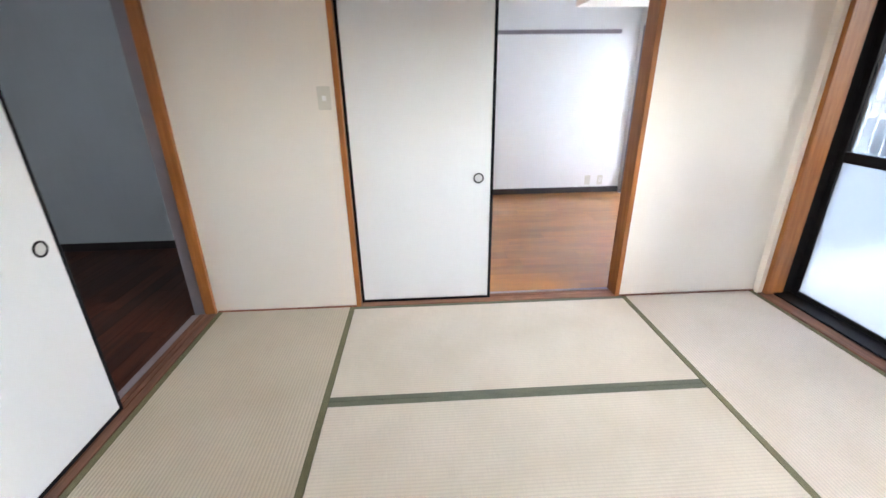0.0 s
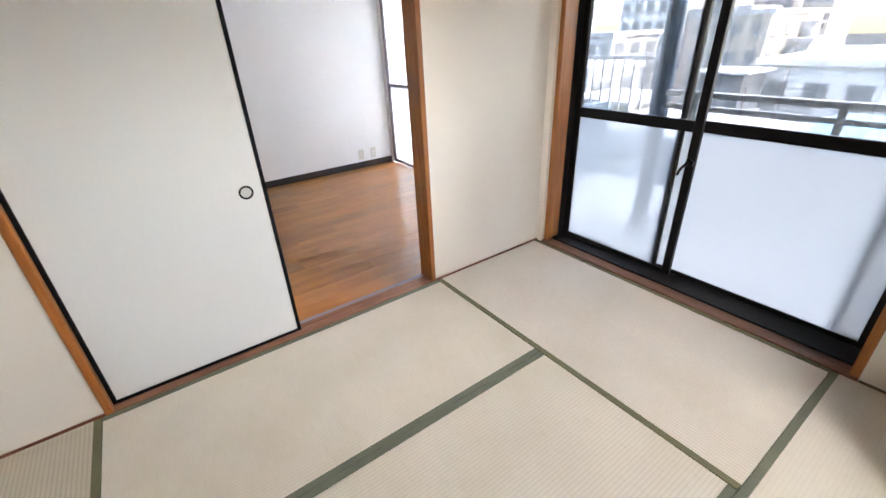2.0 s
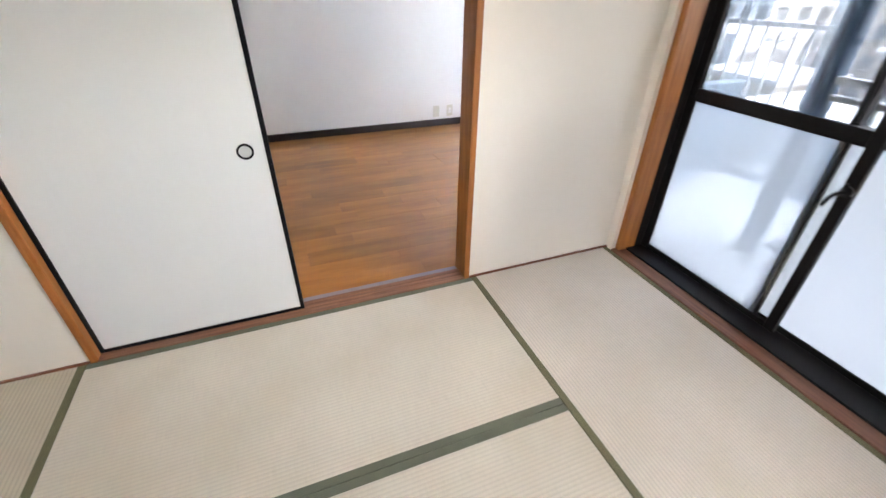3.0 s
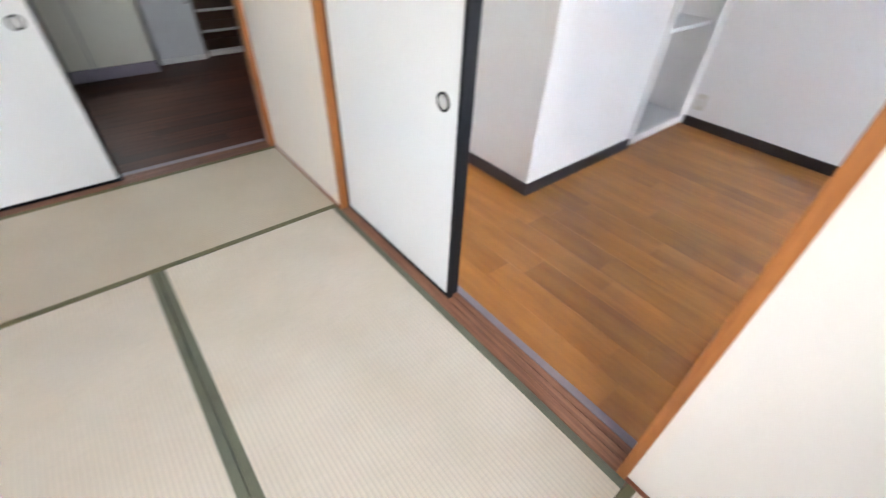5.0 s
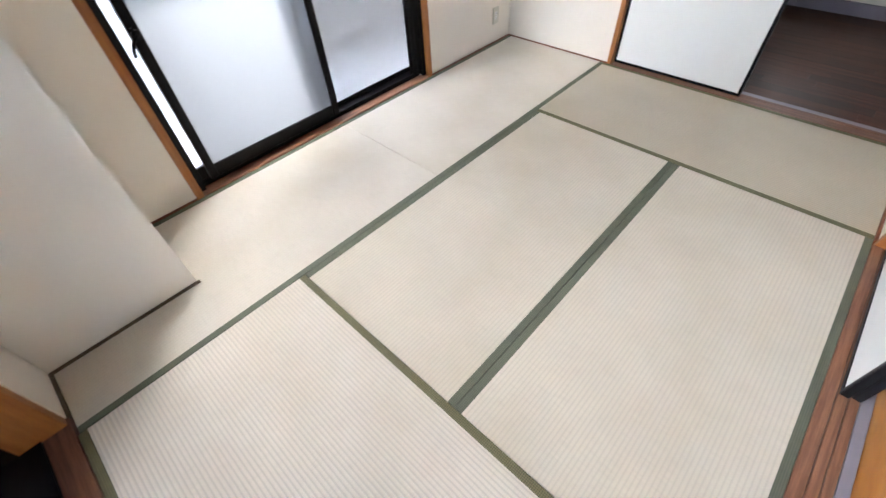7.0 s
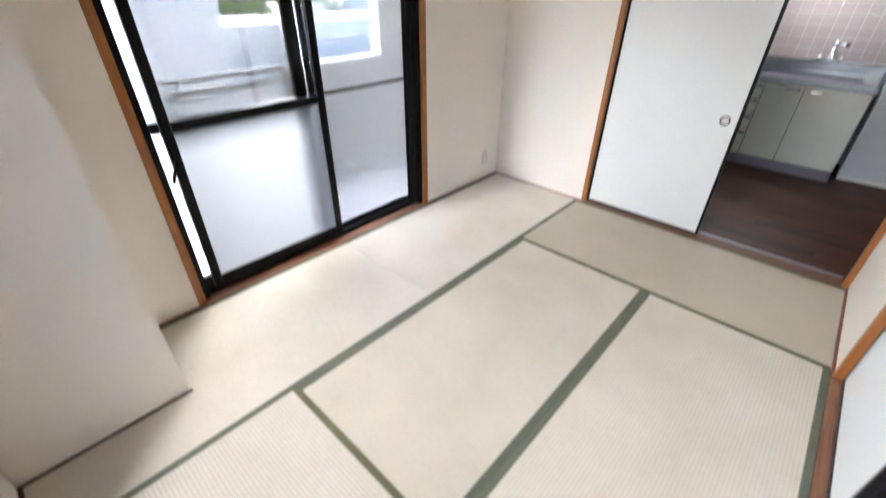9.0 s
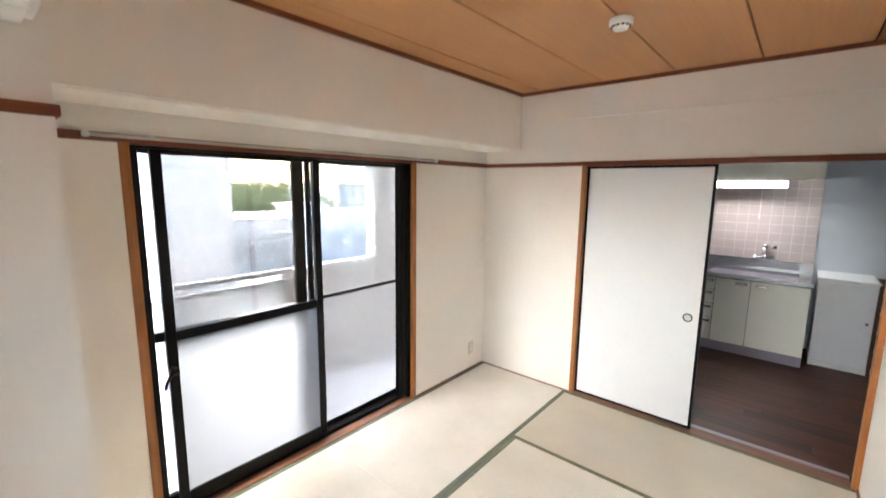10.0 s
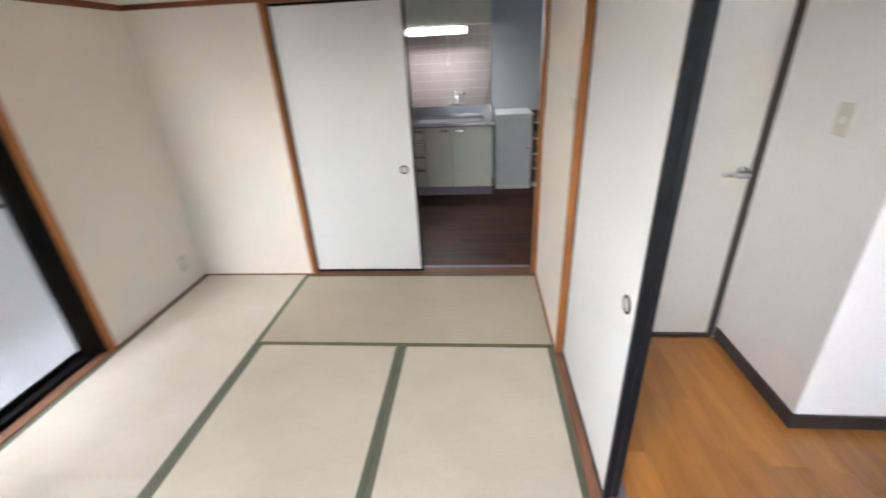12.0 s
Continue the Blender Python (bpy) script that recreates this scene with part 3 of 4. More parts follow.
# air conditioner on the column
ac = thing("air_conditioner", (3.25, -2.0, 2.08), "white wall air conditioner high on the column", "air conditioner")
bm = boxes((3.01, 3.53, -2.088, -1.88, 2.11, 2.37))
for v in bm.verts:
    if v.co.z < 2.2 and v.co.y > -2.0:
        v.co.y -= 0.05
    if v.co.z > 2.2 and v.co.x < 3.1:
        v.co.x -= 0.07
part("body", soft(bm, 0.02, 4), WHITE_PLASTIC, ac, "glossy white plastic", True)
part("air_outlet", boxes((3.1, 3.5, -2.02, -1.95, 2.104, 2.115)), DARK, ac, "dark outlet slot")

# ---- western room beyond the north door ----
RX0, RX1, RY1, RZ = 1.375, 3.89, 2.8, 2.4
structure("wall_room_north", boxes((0.6, 4.05, RY1, RY1 + 0.12, -0.1, RZ)), WHITE_WALL, "plain white papered wall")
structure("wall_room_closet", boxes((0.74, RX0, 0.935, 2.0, -0.1, RZ), (0.74, RX0, 2.0, RY1, 1.9, RZ), (0.62, 0.74, 2.0, RY1, -0.1, RZ)), WHITE_WALL, "white papered closet block")
structure("wall_room_west", boxes((0.6, 0.74, 0.12, 0.15, -0.1, RZ), (0.6, 0.739, 0.922, 0.95, -0.1, RZ), (0.6, 0.739, 0.15, 0.922, 2.03, RZ)), WHITE_WALL, "white papered wall round a door")
structure("wall_room_east", boxes((RX1, RX1 + 0.12, 0.12, 0.9, -0.1, RZ), (RX1, RX1 + 0.12, 2.74, RY1, -0.1, RZ), (RX1, RX1 + 0.12, 0.9, 2.74, 1.9, RZ)), WHITE_WALL, "white papered wall round a window")
structure("ceiling_room", boxes((0.5, 4.05, 0.12, 2.95, RZ, RZ + 0.1)), WHITE_WALL, "plain white ceiling")
structure("floor_room", boxes((0.5, 4.05, 0.125, 2.92, -0.1, -0.026)), JOINT, "dark bed under the wooden flooring")
for nm, d in (("room_n", (RX0 + 0.012, RX1, RY1 - 0.012, RY1, -0.022, 0.052)), ("room_cs", (0.744, RX0 + 0.012, 0.923, 0.935, -0.022, 0.052)),
              ("room_ce", (RX0, RX0 + 0.012, 0.935, 2.0, -0.022, 0.052)), ("room_e", (RX1 - 0.012, RX1, 0.12, 0.9, -0.022, 0.052))):
    structure("baseboard_" + nm, boxes(d), SKIRT, "dark brown baseboard")
structure("trim_hanging_rail", soft(boxes((1.5, 3.675, RY1 - 0.02, RY1, 1.828, 1.868)), 0.003), GREY_STRIP, "grey-brown picture rail on the white wall")
structure("beam_room", boxes((2.95, RX1, 1.4, 2.3, 2.02, RZ)), WALLPAPER, "papered duct box under the ceiling")
structure("ceiling_slab", boxes((-2.88, 4.05, SY - 0.22, 3.0, 2.6, 2.8)), WHITE_WALL, "concrete slab over the flat")
structure("wall_hall", boxes((0.0, 0.6, 1.22, 1.34, -0.1, 2.6), (0.0, 0.6, 0.12, 1.22, -0.1, -0.02), (-2.8, 0.74, 1.34, 1.4, 2.3, 2.6), (-0.13, 4.05, 2.92, 3.0, -0.1, 2.6)), WHITE_WALL, "plain wall closing the hall")
# closet opening: frame, raised floor and shelf
fr = thing("closet_frame", (RX0, 2.43, 0), "white-framed open closet with one shelf", "closet", kind="structure")
for d in ((RX0 - 0.02, RX0 + 0.014, 2.0, 2.04, 0.0, 1.9), (RX0 - 0.02, RX0 + 0.014, 2.72, 2.785, 0.0, 1.9), (RX0 - 0.02, RX0 + 0.014, 2.04, 2.72, 0.0, 0.06), (RX0 - 0.02, RX0 + 0.014, 2.04, 2.72, 1.86, 1.9)):
    part("frame_board", soft(boxes(d), 0.002), WHITE_PLASTIC, fr)
part("closet_floor", boxes((0.74, RX0 - 0.02, 2.0, RY1, 0.0, 0.05)), GREY_BOX, fr)
part("shelf", boxes((0.74, RX0 - 0.06, 2.0, RY1, 0.69, 0.715)), WHITE_PLASTIC, fr)
# inner door
dr = thing("door_1", (0.73, 0.54, 0), "cream flush inner door, closed, with a lever handle", "door", kind="structure")
part("leaf", soft(boxes((0.69, 0.725, 0.18, 0.89, 0.0, 2.0)), 0.002), DOOR_PAINT, dr)
for d in ((0.68, 0.742, 0.15, 0.178, -0.01, 2.03), (0.68, 0.742, 0.892, 0.921, -0.01, 2.03), (0.68, 0.742, 0.178, 0.892, 2.002, 2.03)):
    part("door_frame", boxes(d), SKIRT, dr, "dark brown frame")
bm = bmesh.new()
rod(bm, (0.725, 0.85, 0.95), (0.732, 0.85, 0.95), 0.03, 20)
rod(bm, (0.73, 0.85, 0.95), (0.775, 0.85, 0.95), 0.011, 14)
rod(bm, (0.77, 0.862, 0.95), (0.77, 0.74, 0.952), 0.014, 14, 0.011)
part("lever_handle", bm, CHROME, dr, "satin metal lever", True)
part("threshold", boxes((0.68, 0.742, 0.178, 0.892, -0.022, 0.0)), SKIRT, dr)
wall_plate("light_switch", (1.1, 0.935, 1.25), (0, -1, 0), 0.07, 0.12, "beige wall switch plate on the closet wall", "light switch", rocker=True)
wall_plate("wall_socket", (3.478, RY1, 0.14), (0, -1, 0), 0.07, 0.12, "pale grey blank wall plate above the baseboard", "wall plate")
wall_plate("wall_socket", (3.64, RY1, 0.14), (0, -1, 0), 0.07, 0.12, "white double power socket above the baseboard", "wall socket", sockets=2)
wall_plate("wall_socket", (1.46, RY1, 0.17), (0, -1, 0), 0.07, 0.12, "white power socket beside the closet", "wall socket", sockets=2)
# its window
win = thing("window_3", (RX1, 2.35, 0), "frosted sliding window with grey-brown frame", "window", kind="structure")
for a in ((0.9, 1.82), (1.82, 2.74)):
    s = part("sash", soft(boxes((RX1 + 0.01, RX1 + 0.05, a[0], a[0] + 0.04, -0.01, 1.9)), 0.002, 1), GREY_STRIP, win)
    part("stile", soft(boxes((RX1 + 0.01, RX1 + 0.05, a[1] - 0.04, a[1], -0.01, 1.9)), 0.002, 1), GREY_STRIP, s)
    for z in (-0.01, 0.88, 1.86):
        part("rail", soft(boxes((RX1 + 0.012, RX1 + 0.048, a[0] + 0.04, a[1] - 0.04, z, z + 0.04)), 0.002, 1), GREY_STRIP, s)
    part("pane", boxes((RX1 + 0.028, RX1 + 0.032, a[0] + 0.04, a[1] - 0.04, 0.03, 1.86)), FROST_BRIGHT, s, "frosted glass")

# ---- kitchen beyond the west door ----
KX, KY1, KZ = -2.68, 1.22, 2.35
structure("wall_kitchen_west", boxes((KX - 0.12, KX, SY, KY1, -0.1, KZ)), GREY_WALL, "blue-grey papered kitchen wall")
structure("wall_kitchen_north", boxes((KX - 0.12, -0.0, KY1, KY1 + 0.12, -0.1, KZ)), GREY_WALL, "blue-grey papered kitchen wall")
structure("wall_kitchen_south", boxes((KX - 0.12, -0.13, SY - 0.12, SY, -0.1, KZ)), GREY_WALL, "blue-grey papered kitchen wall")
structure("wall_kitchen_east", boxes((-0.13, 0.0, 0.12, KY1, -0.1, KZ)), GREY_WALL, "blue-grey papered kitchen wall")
structure("ceiling_kitchen", boxes((KX - 0.12, -0.13, SY, KY1, KZ, KZ + 0.1)), WHITE_WALL, "plain white kitchen ceiling")
structure("floor_kitchen", boxes((KX, -0.14, SY, KY1, -0.1, -0.022)), JOINT, "dark bed under the brown flooring")
structure("baseboard_kitchen", boxes((KX, -0.13, KY1 - 0.012, KY1, -0.012, 0.06)), SKIRT, "dark baseboard")

FX = -1.97


def base_unit(y0, y1, label, leaves=(), drawers=()):
    """A kitchen base unit; leaves gives the inner edges of its doors, drawers their heights."""
    unit = thing("base_cabinet", (FX, (y0 + y1) / 2, -0.012), label, "kitchen cabinet")
    # Dark grey sides; the same dark colour paints the shade between the fronts.
    part("carcass", boxes((KX + 0.01, FX - 0.02, y0 + 0.002, y1 - 0.002, 0.08, 0.782)), KICK, unit, "dark grey carcass, also standing in for shade in the door gaps")
    part("plinth", boxes((KX + 0.01, FX - 0.004, y0 + 0.002, y1 - 0.002, -0.012, 0.08)), PLINTH, unit, "mauve grey plinth")
    for k, (a, b) in enumerate(zip(leaves, leaves[1:])):
        leaf = part("cabinet_door", soft(boxes((FX - 0.02, FX, a + 0.003, b - 0.003, 0.088, 0.772)), 0.003), CABINET, unit)
        hy = b - 0.12 if k == 0 else a + 0.05
        grip = part("handle", soft(boxes((FX, FX + 0.016, hy, hy + 0.085, 0.728, 0.742)), 0.005), CHROME, leaf, "small chrome handle")
        part("handle_plate", soft(boxes((FX, FX + 0.003, hy - 0.006, hy + 0.091, 0.722, 0.748)), 0.001, 1), KICK, grip)
    for a, b in zip(drawers, drawers[1:]):
        leaf = part("drawer", soft(boxes((FX - 0.02, FX, y0 + 0.003, y1 - 0.003, a + 0.003, b - 0.003)), 0.003), CABINET, unit)
        c = y1 - 0.07
        grip = part("handle", soft(boxes((FX, FX + 0.016, c - 0.05, c + 0.05, b - 0.045, b - 0.03)), 0.005), CHROME, leaf, "small chrome handle")
        part("handle_plate", soft(boxes((FX, FX + 0.003, c - 0.056, c + 0.056, b - 0.051, b - 0.024)), 0.001, 1), KICK, grip)
    return unit


base_unit(-1.03, -0.262, "cream two-door sink base unit with chrome handles", (-1.03, -0.725, -0.262))
base_unit(-1.34, -1.03, "cream drawer unit beside the sink base", (), (0.085, 0.33, 0.485, 0.64, 0.775))
base_unit(-2.1, -1.34, "cream two-door base unit beside the drawers", (-2.1, -1.72, -1.34))
top = thing("sink_counter", (FX, -1.2, 0.782), "stainless steel sink counter with raised backsplash", "sink counter")
T0, T1, Y0, Y1 = 0.785, 0.82, -1.12, -0.36
part("counter_front", soft(boxes((FX - 0.002, FX + 0.02, -2.1, -0.25, T0, T1 + 0.004)), 0.008, 3), STEEL, top)
part("counter_top", boxes((KX + 0.03, FX - 0.002, -2.1, Y0, T0, T1), (KX + 0.03, FX - 0.002, Y1, -0.25, T0, T1), (KX + 0.03, KX + 0.14, Y0, Y1, T0, T1), (FX - 0.07, FX - 0.002, Y0, Y1, T0, T1)), STEEL, top)
bowl = part("sink_bowl", boxes((KX + 0.14, FX - 0.07, Y0, Y1, 0.64, 0.645), (KX + 0.135, KX + 0.14, Y0, Y1, 0.64, T0), (FX - 0.07, FX - 0.065, Y0, Y1, 0.64, T0), (KX + 0.14, FX - 0.07, Y0 - 0.005, Y0, 0.64, T0), (KX + 0.14, FX - 0.07, Y1, Y1 + 0.005, 0.64, T0)), STEEL_SHADED, top, "steel basin with its inner shade put into the colour")
bm = bmesh.new()
rod(bm, (KX + 0.3, -1.0, 0.645), (KX + 0.3, -1.0, 0.65), 0.06, 24)
part("drain", bm, DARK, bowl, "dark sink drain")
part("backsplash", soft(boxes((KX + 0.001, KX + 0.03, -2.1, -0.25, T0, 0.925)), 0.004), STEEL, top)
tap = thing("kitchen_tap", (KX + 0.04, -0.68, 0.925), "chrome mixer tap with swivel spout", "tap")
bm = bmesh.new()
rod(bm, (KX + 0.03, -0.68, 0.94), (KX + 0.03, -0.68, 1.06), 0.021, 16)
rod(bm, (KX + 0.01, -0.68, 0.95), (KX + 0.06, -0.68, 0.95), 0.026, 16)
for y in (-0.76, -0.6):
    rod(bm, (KX + 0.012, y, 0.945), (KX + 0.04, y, 0.945), 0.022, 14)
rod(bm, (KX + 0.035, -0.76, 0.945), (KX + 0.035, -0.6, 0.945), 0.012, 12)
part("tap_body", bm, CHROME, tap, "", True)
bm = bmesh.new()
rod(bm, (KX + 0.05, -0.68, 0.96), (KX + 0.22, -0.66, 0.99), 0.011, 12)
rod(bm, (KX + 0.22, -0.66, 0.995), (KX + 0.225, -0.66, 0.95), 0.013, 12)
part("spout", bm, CHROME, tap, "", True)
bm = bmesh.new()
rod(bm, (KX + 0.03, -0.68, 1.06), (KX + 0.03, -0.68, 1.1), 0.026, 14, 0.02)
rod(bm, (KX + 0.03, -0.68, 1.085), (KX + 0.1, -0.59, 1.075), 0.009, 10)
part("tap_lever", bm, CHROME, tap, "", True)
bm = bmesh.new()
rod(bm, (KX + 0.1, -0.59, 1.06), (KX + 0.1, -0.59, 1.09), 0.016, 12)
part("tap_knob", bm, DARK, tap, "dark round knob", True)


def wall_unit(y0, y1, label):
    unit = thing("wall_cabinet", (KX, (y0 + y1) / 2, 1.81), label, "wall cabinet")
    part("carcass", boxes((KX + 0.001, -2.35, y0 + 0.002, y1 - 0.002, 1.81, KZ - 0.002)), CABINET, unit)
    w = (y1 - y0) / 2
    for k in range(2):
        part("cabinet_door", soft(boxes((-2.35, -2.33, y0 + k * w + 0.003, y0 + (k + 1) * w - 0.003, 1.805, KZ - 0.005)), 0.002), CABINET, unit)


wall_unit(-1.21, -0.27, "cream two-door wall cabinet above the sink")
wall_unit(-2.1, -1.21, "cream two-door wall cabinet along the kitchen wall")
lamp = thing("kitchen_lamp", (-2.45, -0.85, 1.8), "lit fluorescent strip lamp under the wall cabinet", "strip lamp")
part("housing", soft(boxes((-2.44, -2.36, -1.2, -0.545, 1.78, 1.81)), 0.004), WHITE_PLASTIC, lamp)
# Lip added behind the tube to block its hot spot on the tiles.
part("light_shield", boxes((-2.446, -2.44, -1.2, -0.545, 1.718, 1.81)), WHITE_PLASTIC, lamp, "white lip added to keep lamp light off the tiles")
part("tube_cover", soft(boxes((-2.42, -2.365, -1.19, -0.555, 1.752, 1.78)), 0.012, 3), TUBE, lamp, "glowing white cover", True)
bm = bmesh.new()
rod(bm, (-2.39, -0.75, 1.785), (-2.39, -0.75, 1.42), 0.0015, 6)
rod(bm, (-2.39, -0.75, 1.42), (-2.39, -0.75, 1.395), 0.005, 8)
part("pull_cord", bm, WHITE_PLASTIC, lamp)

# low meter box with a door, and a dark rack beside it
bx = thing("low_cabinet", (-2.17, 0.0, -0.012), "pale grey low cupboard with one flush door and a steel knob", "cupboard")
part("carcass", boxes((KX + 0.001, -2.19, -0.21, 0.2, 0.03, 0.84)), GREY_BOX, bx)
part("base", boxes((KX + 0.001, -2.165, -0.21, 0.2, -0.012, 0.03)), WHITE_PLASTIC, bx, "white base board")
part("top_board", soft(boxes((KX + 0.001, -2.165, -0.22, 0.205, 0.84, 0.865)), 0.004), GREY_BOX, bx)
dm = part("cupboard_door", soft(boxes((-2.19, -2.172, -0.195, 0.185, 0.045, 0.825)), 0.003), GREY_BOX, bx)
bm = bmesh.new()
rod(bm, (-2.172, 0.155, 0.48), (-2.15, 0.155, 0.48), 0.012, 14)
part("knob", bm, CHROME, dm, "round steel knob", True)
rk = thing("shoe_rack", (-2.4, 0.5, -0.012), "dark brown open shelf rack with pale shelf edges", "shelf")
part("back_panel", boxes((KX + 0.001, KX + 0.02, 0.21, 1.0, 0.0, 0.84)), BROWN, rk)
for k in range(5):
    part("shelf_board", boxes((KX + 0.02, -2.25, 0.235, 0.975, 0.02 + k * 0.18, 0.04 + k * 0.18)), BROWN, rk)
    part("shelf_edge", boxes((-2.25, -2.24, 0.235, 0.975, 0.02 + k * 0.18, 0.042 + k * 0.18)), GREY_BOX, rk, "pale edge strip")
for y in (0.21, 0.975):
    part("side_panel", boxes((KX + 0.02, -2.24, y, y + 0.025, -0.012, 0.84)), BROWN, rk)

part("base", boxes((KX + 0.02, -2.235, 0.235, 0.975, -0.012, 0.02)), WHITE_PLASTIC, rk, "white base board")

# ---- balcony ----
# Unseen slabs added over both windows to keep steep sky light off the mats.
structure("ceiling_balcony", boxes((4.05, 4.6, SY - 0.22, 1.6, 2.6, 2.75), (-0.75, 4.6, -3.35, SY - 0.22, 2.6, 2.75)), STUCCO, "unseen white overhang added to block steep sky light")
structure("floor_balcony", boxes((-0.6, 5.0, -3.62, SY - 0.22, -0.2, -0.03), (3.86, 4.5, SY - 0.22, 1.6, -0.2, -0.03)), CONCRETE, "pale grey balcony floor")
structure("wall_parapet", soft(boxes((0.3, 1.45, -3.75, -3.62, -0.2, 0.985)), 0.01), STUCCO, "white rendered balcony parapet")
structure("wall_pillar", boxes((-0.6, 0.5, -3.76, -3.625, -0.2, 2.6)), STUCCO, "white rendered balcony pillar")
structure("wall_balcony_end", boxes((-0.75, -0.6, -3.75, SY - 0.22, -0.2, 2.6)), STUCCO, "white rendered balcony end wall")


def railing(axis, a0, a1, plane, label, posts, panels=True):
    r = thing("balcony_railing", ((a0 + a1) / 2, plane, -0.03) if axis == "x" else (plane, (a0 + a1) / 2, -0.03), label, "railing")
    def d(u0, u1, w, v0, v1):
        return (u0, u1, plane - w, plane + w, v0, v1) if axis == "x" else (plane - w, plane + w, u0, u1, v0, v1)
    part("hand_rail", soft(boxes(d(a0, a1, 0.03, 0.965, 1.0)), 0.006), RAILING, r)
    part("under_rail", soft(boxes(d(a0, a1, 0.018, 0.885, 0.915)), 0.004), RAILING, r)
    part("foot_rail", soft(boxes(d(a0, a1, 0.018, 0.05, 0.08)), 0.004), RAILING, r)
    for u in posts:
        part("post", soft(boxes(d(u - 0.018, u + 0.018, 0.017, -0.03, 0.964)), 0.003), RAILING, r)
    us = sorted([a0] + list(posts) + [a1])
    for p, q in zip(us, us[1:]):
        if panels and q - p > 0.1:
            part("infill_panel", boxes(d(p + 0.02, q - 0.02, 0.004, 0.085, 0.884)), ACRYLIC, r, "milky translucent infill panel")
    return r


railing("x", 1.45, 4.5, -3.62, "grey metal balcony railing with pale panels", (1.47, 2.22, 2.97, 3.72))
railing("y", -3.6, -0.35, 4.4, "grey metal balcony railing along the east side", (-3.58, -2.8, -2.05, -1.3, -0.55), False)
single("drain_pipe", rod(bmesh.new(), (4.42, -0.3, -0.2), (4.42, -0.3, 2.7), 0.06, 20), PIPE, "slate blue vertical drain pipe beside the railing", "pipe", smooth=True)
br = thing("stair_railing", (5.3, 0.8, 0.0), "grey barred railing on the neighbouring stair", "railing")
part("hand_rail", boxes((5.28, 5.32, 0.1, 1.6, 1.12, 1.15)), RAILING, br)
part("foot_rail", boxes((5.28, 5.32, 0.1, 1.6, 0.1, 0.13)), RAILING, br)
for k in range(14):
    y = 0.14 + k * 0.11
    part("bar", boxes((5.292, 5.308, y, y + 0.016, 0.13, 1.12)), RAILING, br)
part("landing", boxes((4.5, 5.4, -0.3, 1.6, -0.2, -0.032)), CONCRETE, br)
part("low_wall", soft(boxes((3.87, 5.4, 0.72, 0.86, -0.03, 0.72)), 0.01), KERB_SHADED, br, "low wall with blue-grey shade put into its colour")

# ---- outside ----
G = -9.0
structure("ground", boxes((-400, 400, -400, 400, G - 0.5, G)), ASPHALT, "grey ground between the buildings")


def building(x0, x1, y0, y1, h, wall, label, nx, ny, storeys, faces="nw", parapet=0.35, roof=None, tall=0.42):
    b = thing("apartment_building", ((x0 + x1) / 2, (y0 + y1) / 2, G), label, "building")
    part("wall", boxes((x0, x1, y0, y1, G, h)), wall, b)
    part("roof", boxes((x0 - 0.3, x1 + 0.3, y0 - 0.3, y1 + 0.3, h, h + parapet)), roof or ROOF, b)
    pane = mesh_of("window", boxes((-0.5, 0.5, -0.5, 0.5, -0.5, 0.5)), PANE_FAR)
    lip = mesh_of("window_sill", boxes((-0.5, 0.5, -0.5, 0.5, -0.5, 0.5)), ROOF)
    sh = (h - G) / storeys

    def put(c, size, out):
        o = new("window", pane)
        o.parent = b
        o.location = Vector(c) - b.location
        o.scale = size
        p = new("balcony_slab" if size[2] > 1.3 else "window_sill", lip)
        p.parent = b
        p.location = Vector(c) - b.location + Vector(out) * 0.12 - Vector((0, 0, size[2] / 2 + 0.12))
        p.scale = (size[0] * 1.15 + abs(out[0]) * 0.4, size[1] * 1.15 + abs(out[1]) * 0.4, 0.09)
    for k in range(storeys):
        z = G + (k + 0.55) * sh
        for i in range(nx):
            x = x0 + (i + 0.5) * (x1 - x0) / nx
            w = min(1.9, (x1 - x0) / nx * 0.55)
            if "n" in faces:
                put((x, y1, z), (w, 0.1, sh * tall), (0, 1, 0))
            if "s" in faces:
                put((x, y0, z), (w, 0.1, sh * tall), (0, -1, 0))
        for j in range(ny):
            y = y0 + (j + 0.5) * (y1 - y0) / ny
            w = min(1.9, (y1 - y0) / ny * 0.55)
            if "w" in faces:
                put((x0, y, z), (0.1, w, sh * tall), (-1, 0, 0))
    return b


# white wing close to the south balcony
wing = thing("apartment_building", (4, -11, G), "plain white rendered wing of the apartment block", "building")
part("wall", boxes((0.45, 9, -15, -7, G, 7.5)), STUCCO, wing)
part("roof", boxes((0.4, 9.1, -15.1, -6.95, 7.5, 7.8)), ROOF, wing)
# towards the south-west
building(-34, -3.5, -38, -30, -2.0, FACADE[2], "long grey concrete building with a white flat roof edge", 12, 3, 3, "n", 1.2, None, 0.34)
building(-26, -2.5, -27, -22, -4.6, FACADE[2], "low grey building in front of a longer block", 8, 2, 2, "n", 0.5, None, 0.34)
building(-17.5, -15, -35, -32, -0.1, FACADE[0], "small white rooftop hut on the long building", 1, 1, 1, "", 0.2)
building(-60, -48, -56, -46, -0.6, FACADE[2], "grey-blue house beyond the long building", 3, 2, 3, "n", 0.6, BLUE_ROOF)
building(-76, -66, -72, -60, 0.9, FACADE[3], "pinkish house on the slope", 3, 2, 3, "n", 0.6)
building(-60, -52, -86, -78, 0.9, FACADE[0], "white house among the trees", 3, 2, 3, "n", 0.5)
ant = thing("roof_antenna", (-14, -31, -0.8), "thin grey television antenna on the flat roof", "antenna")
bm = bmesh.new()
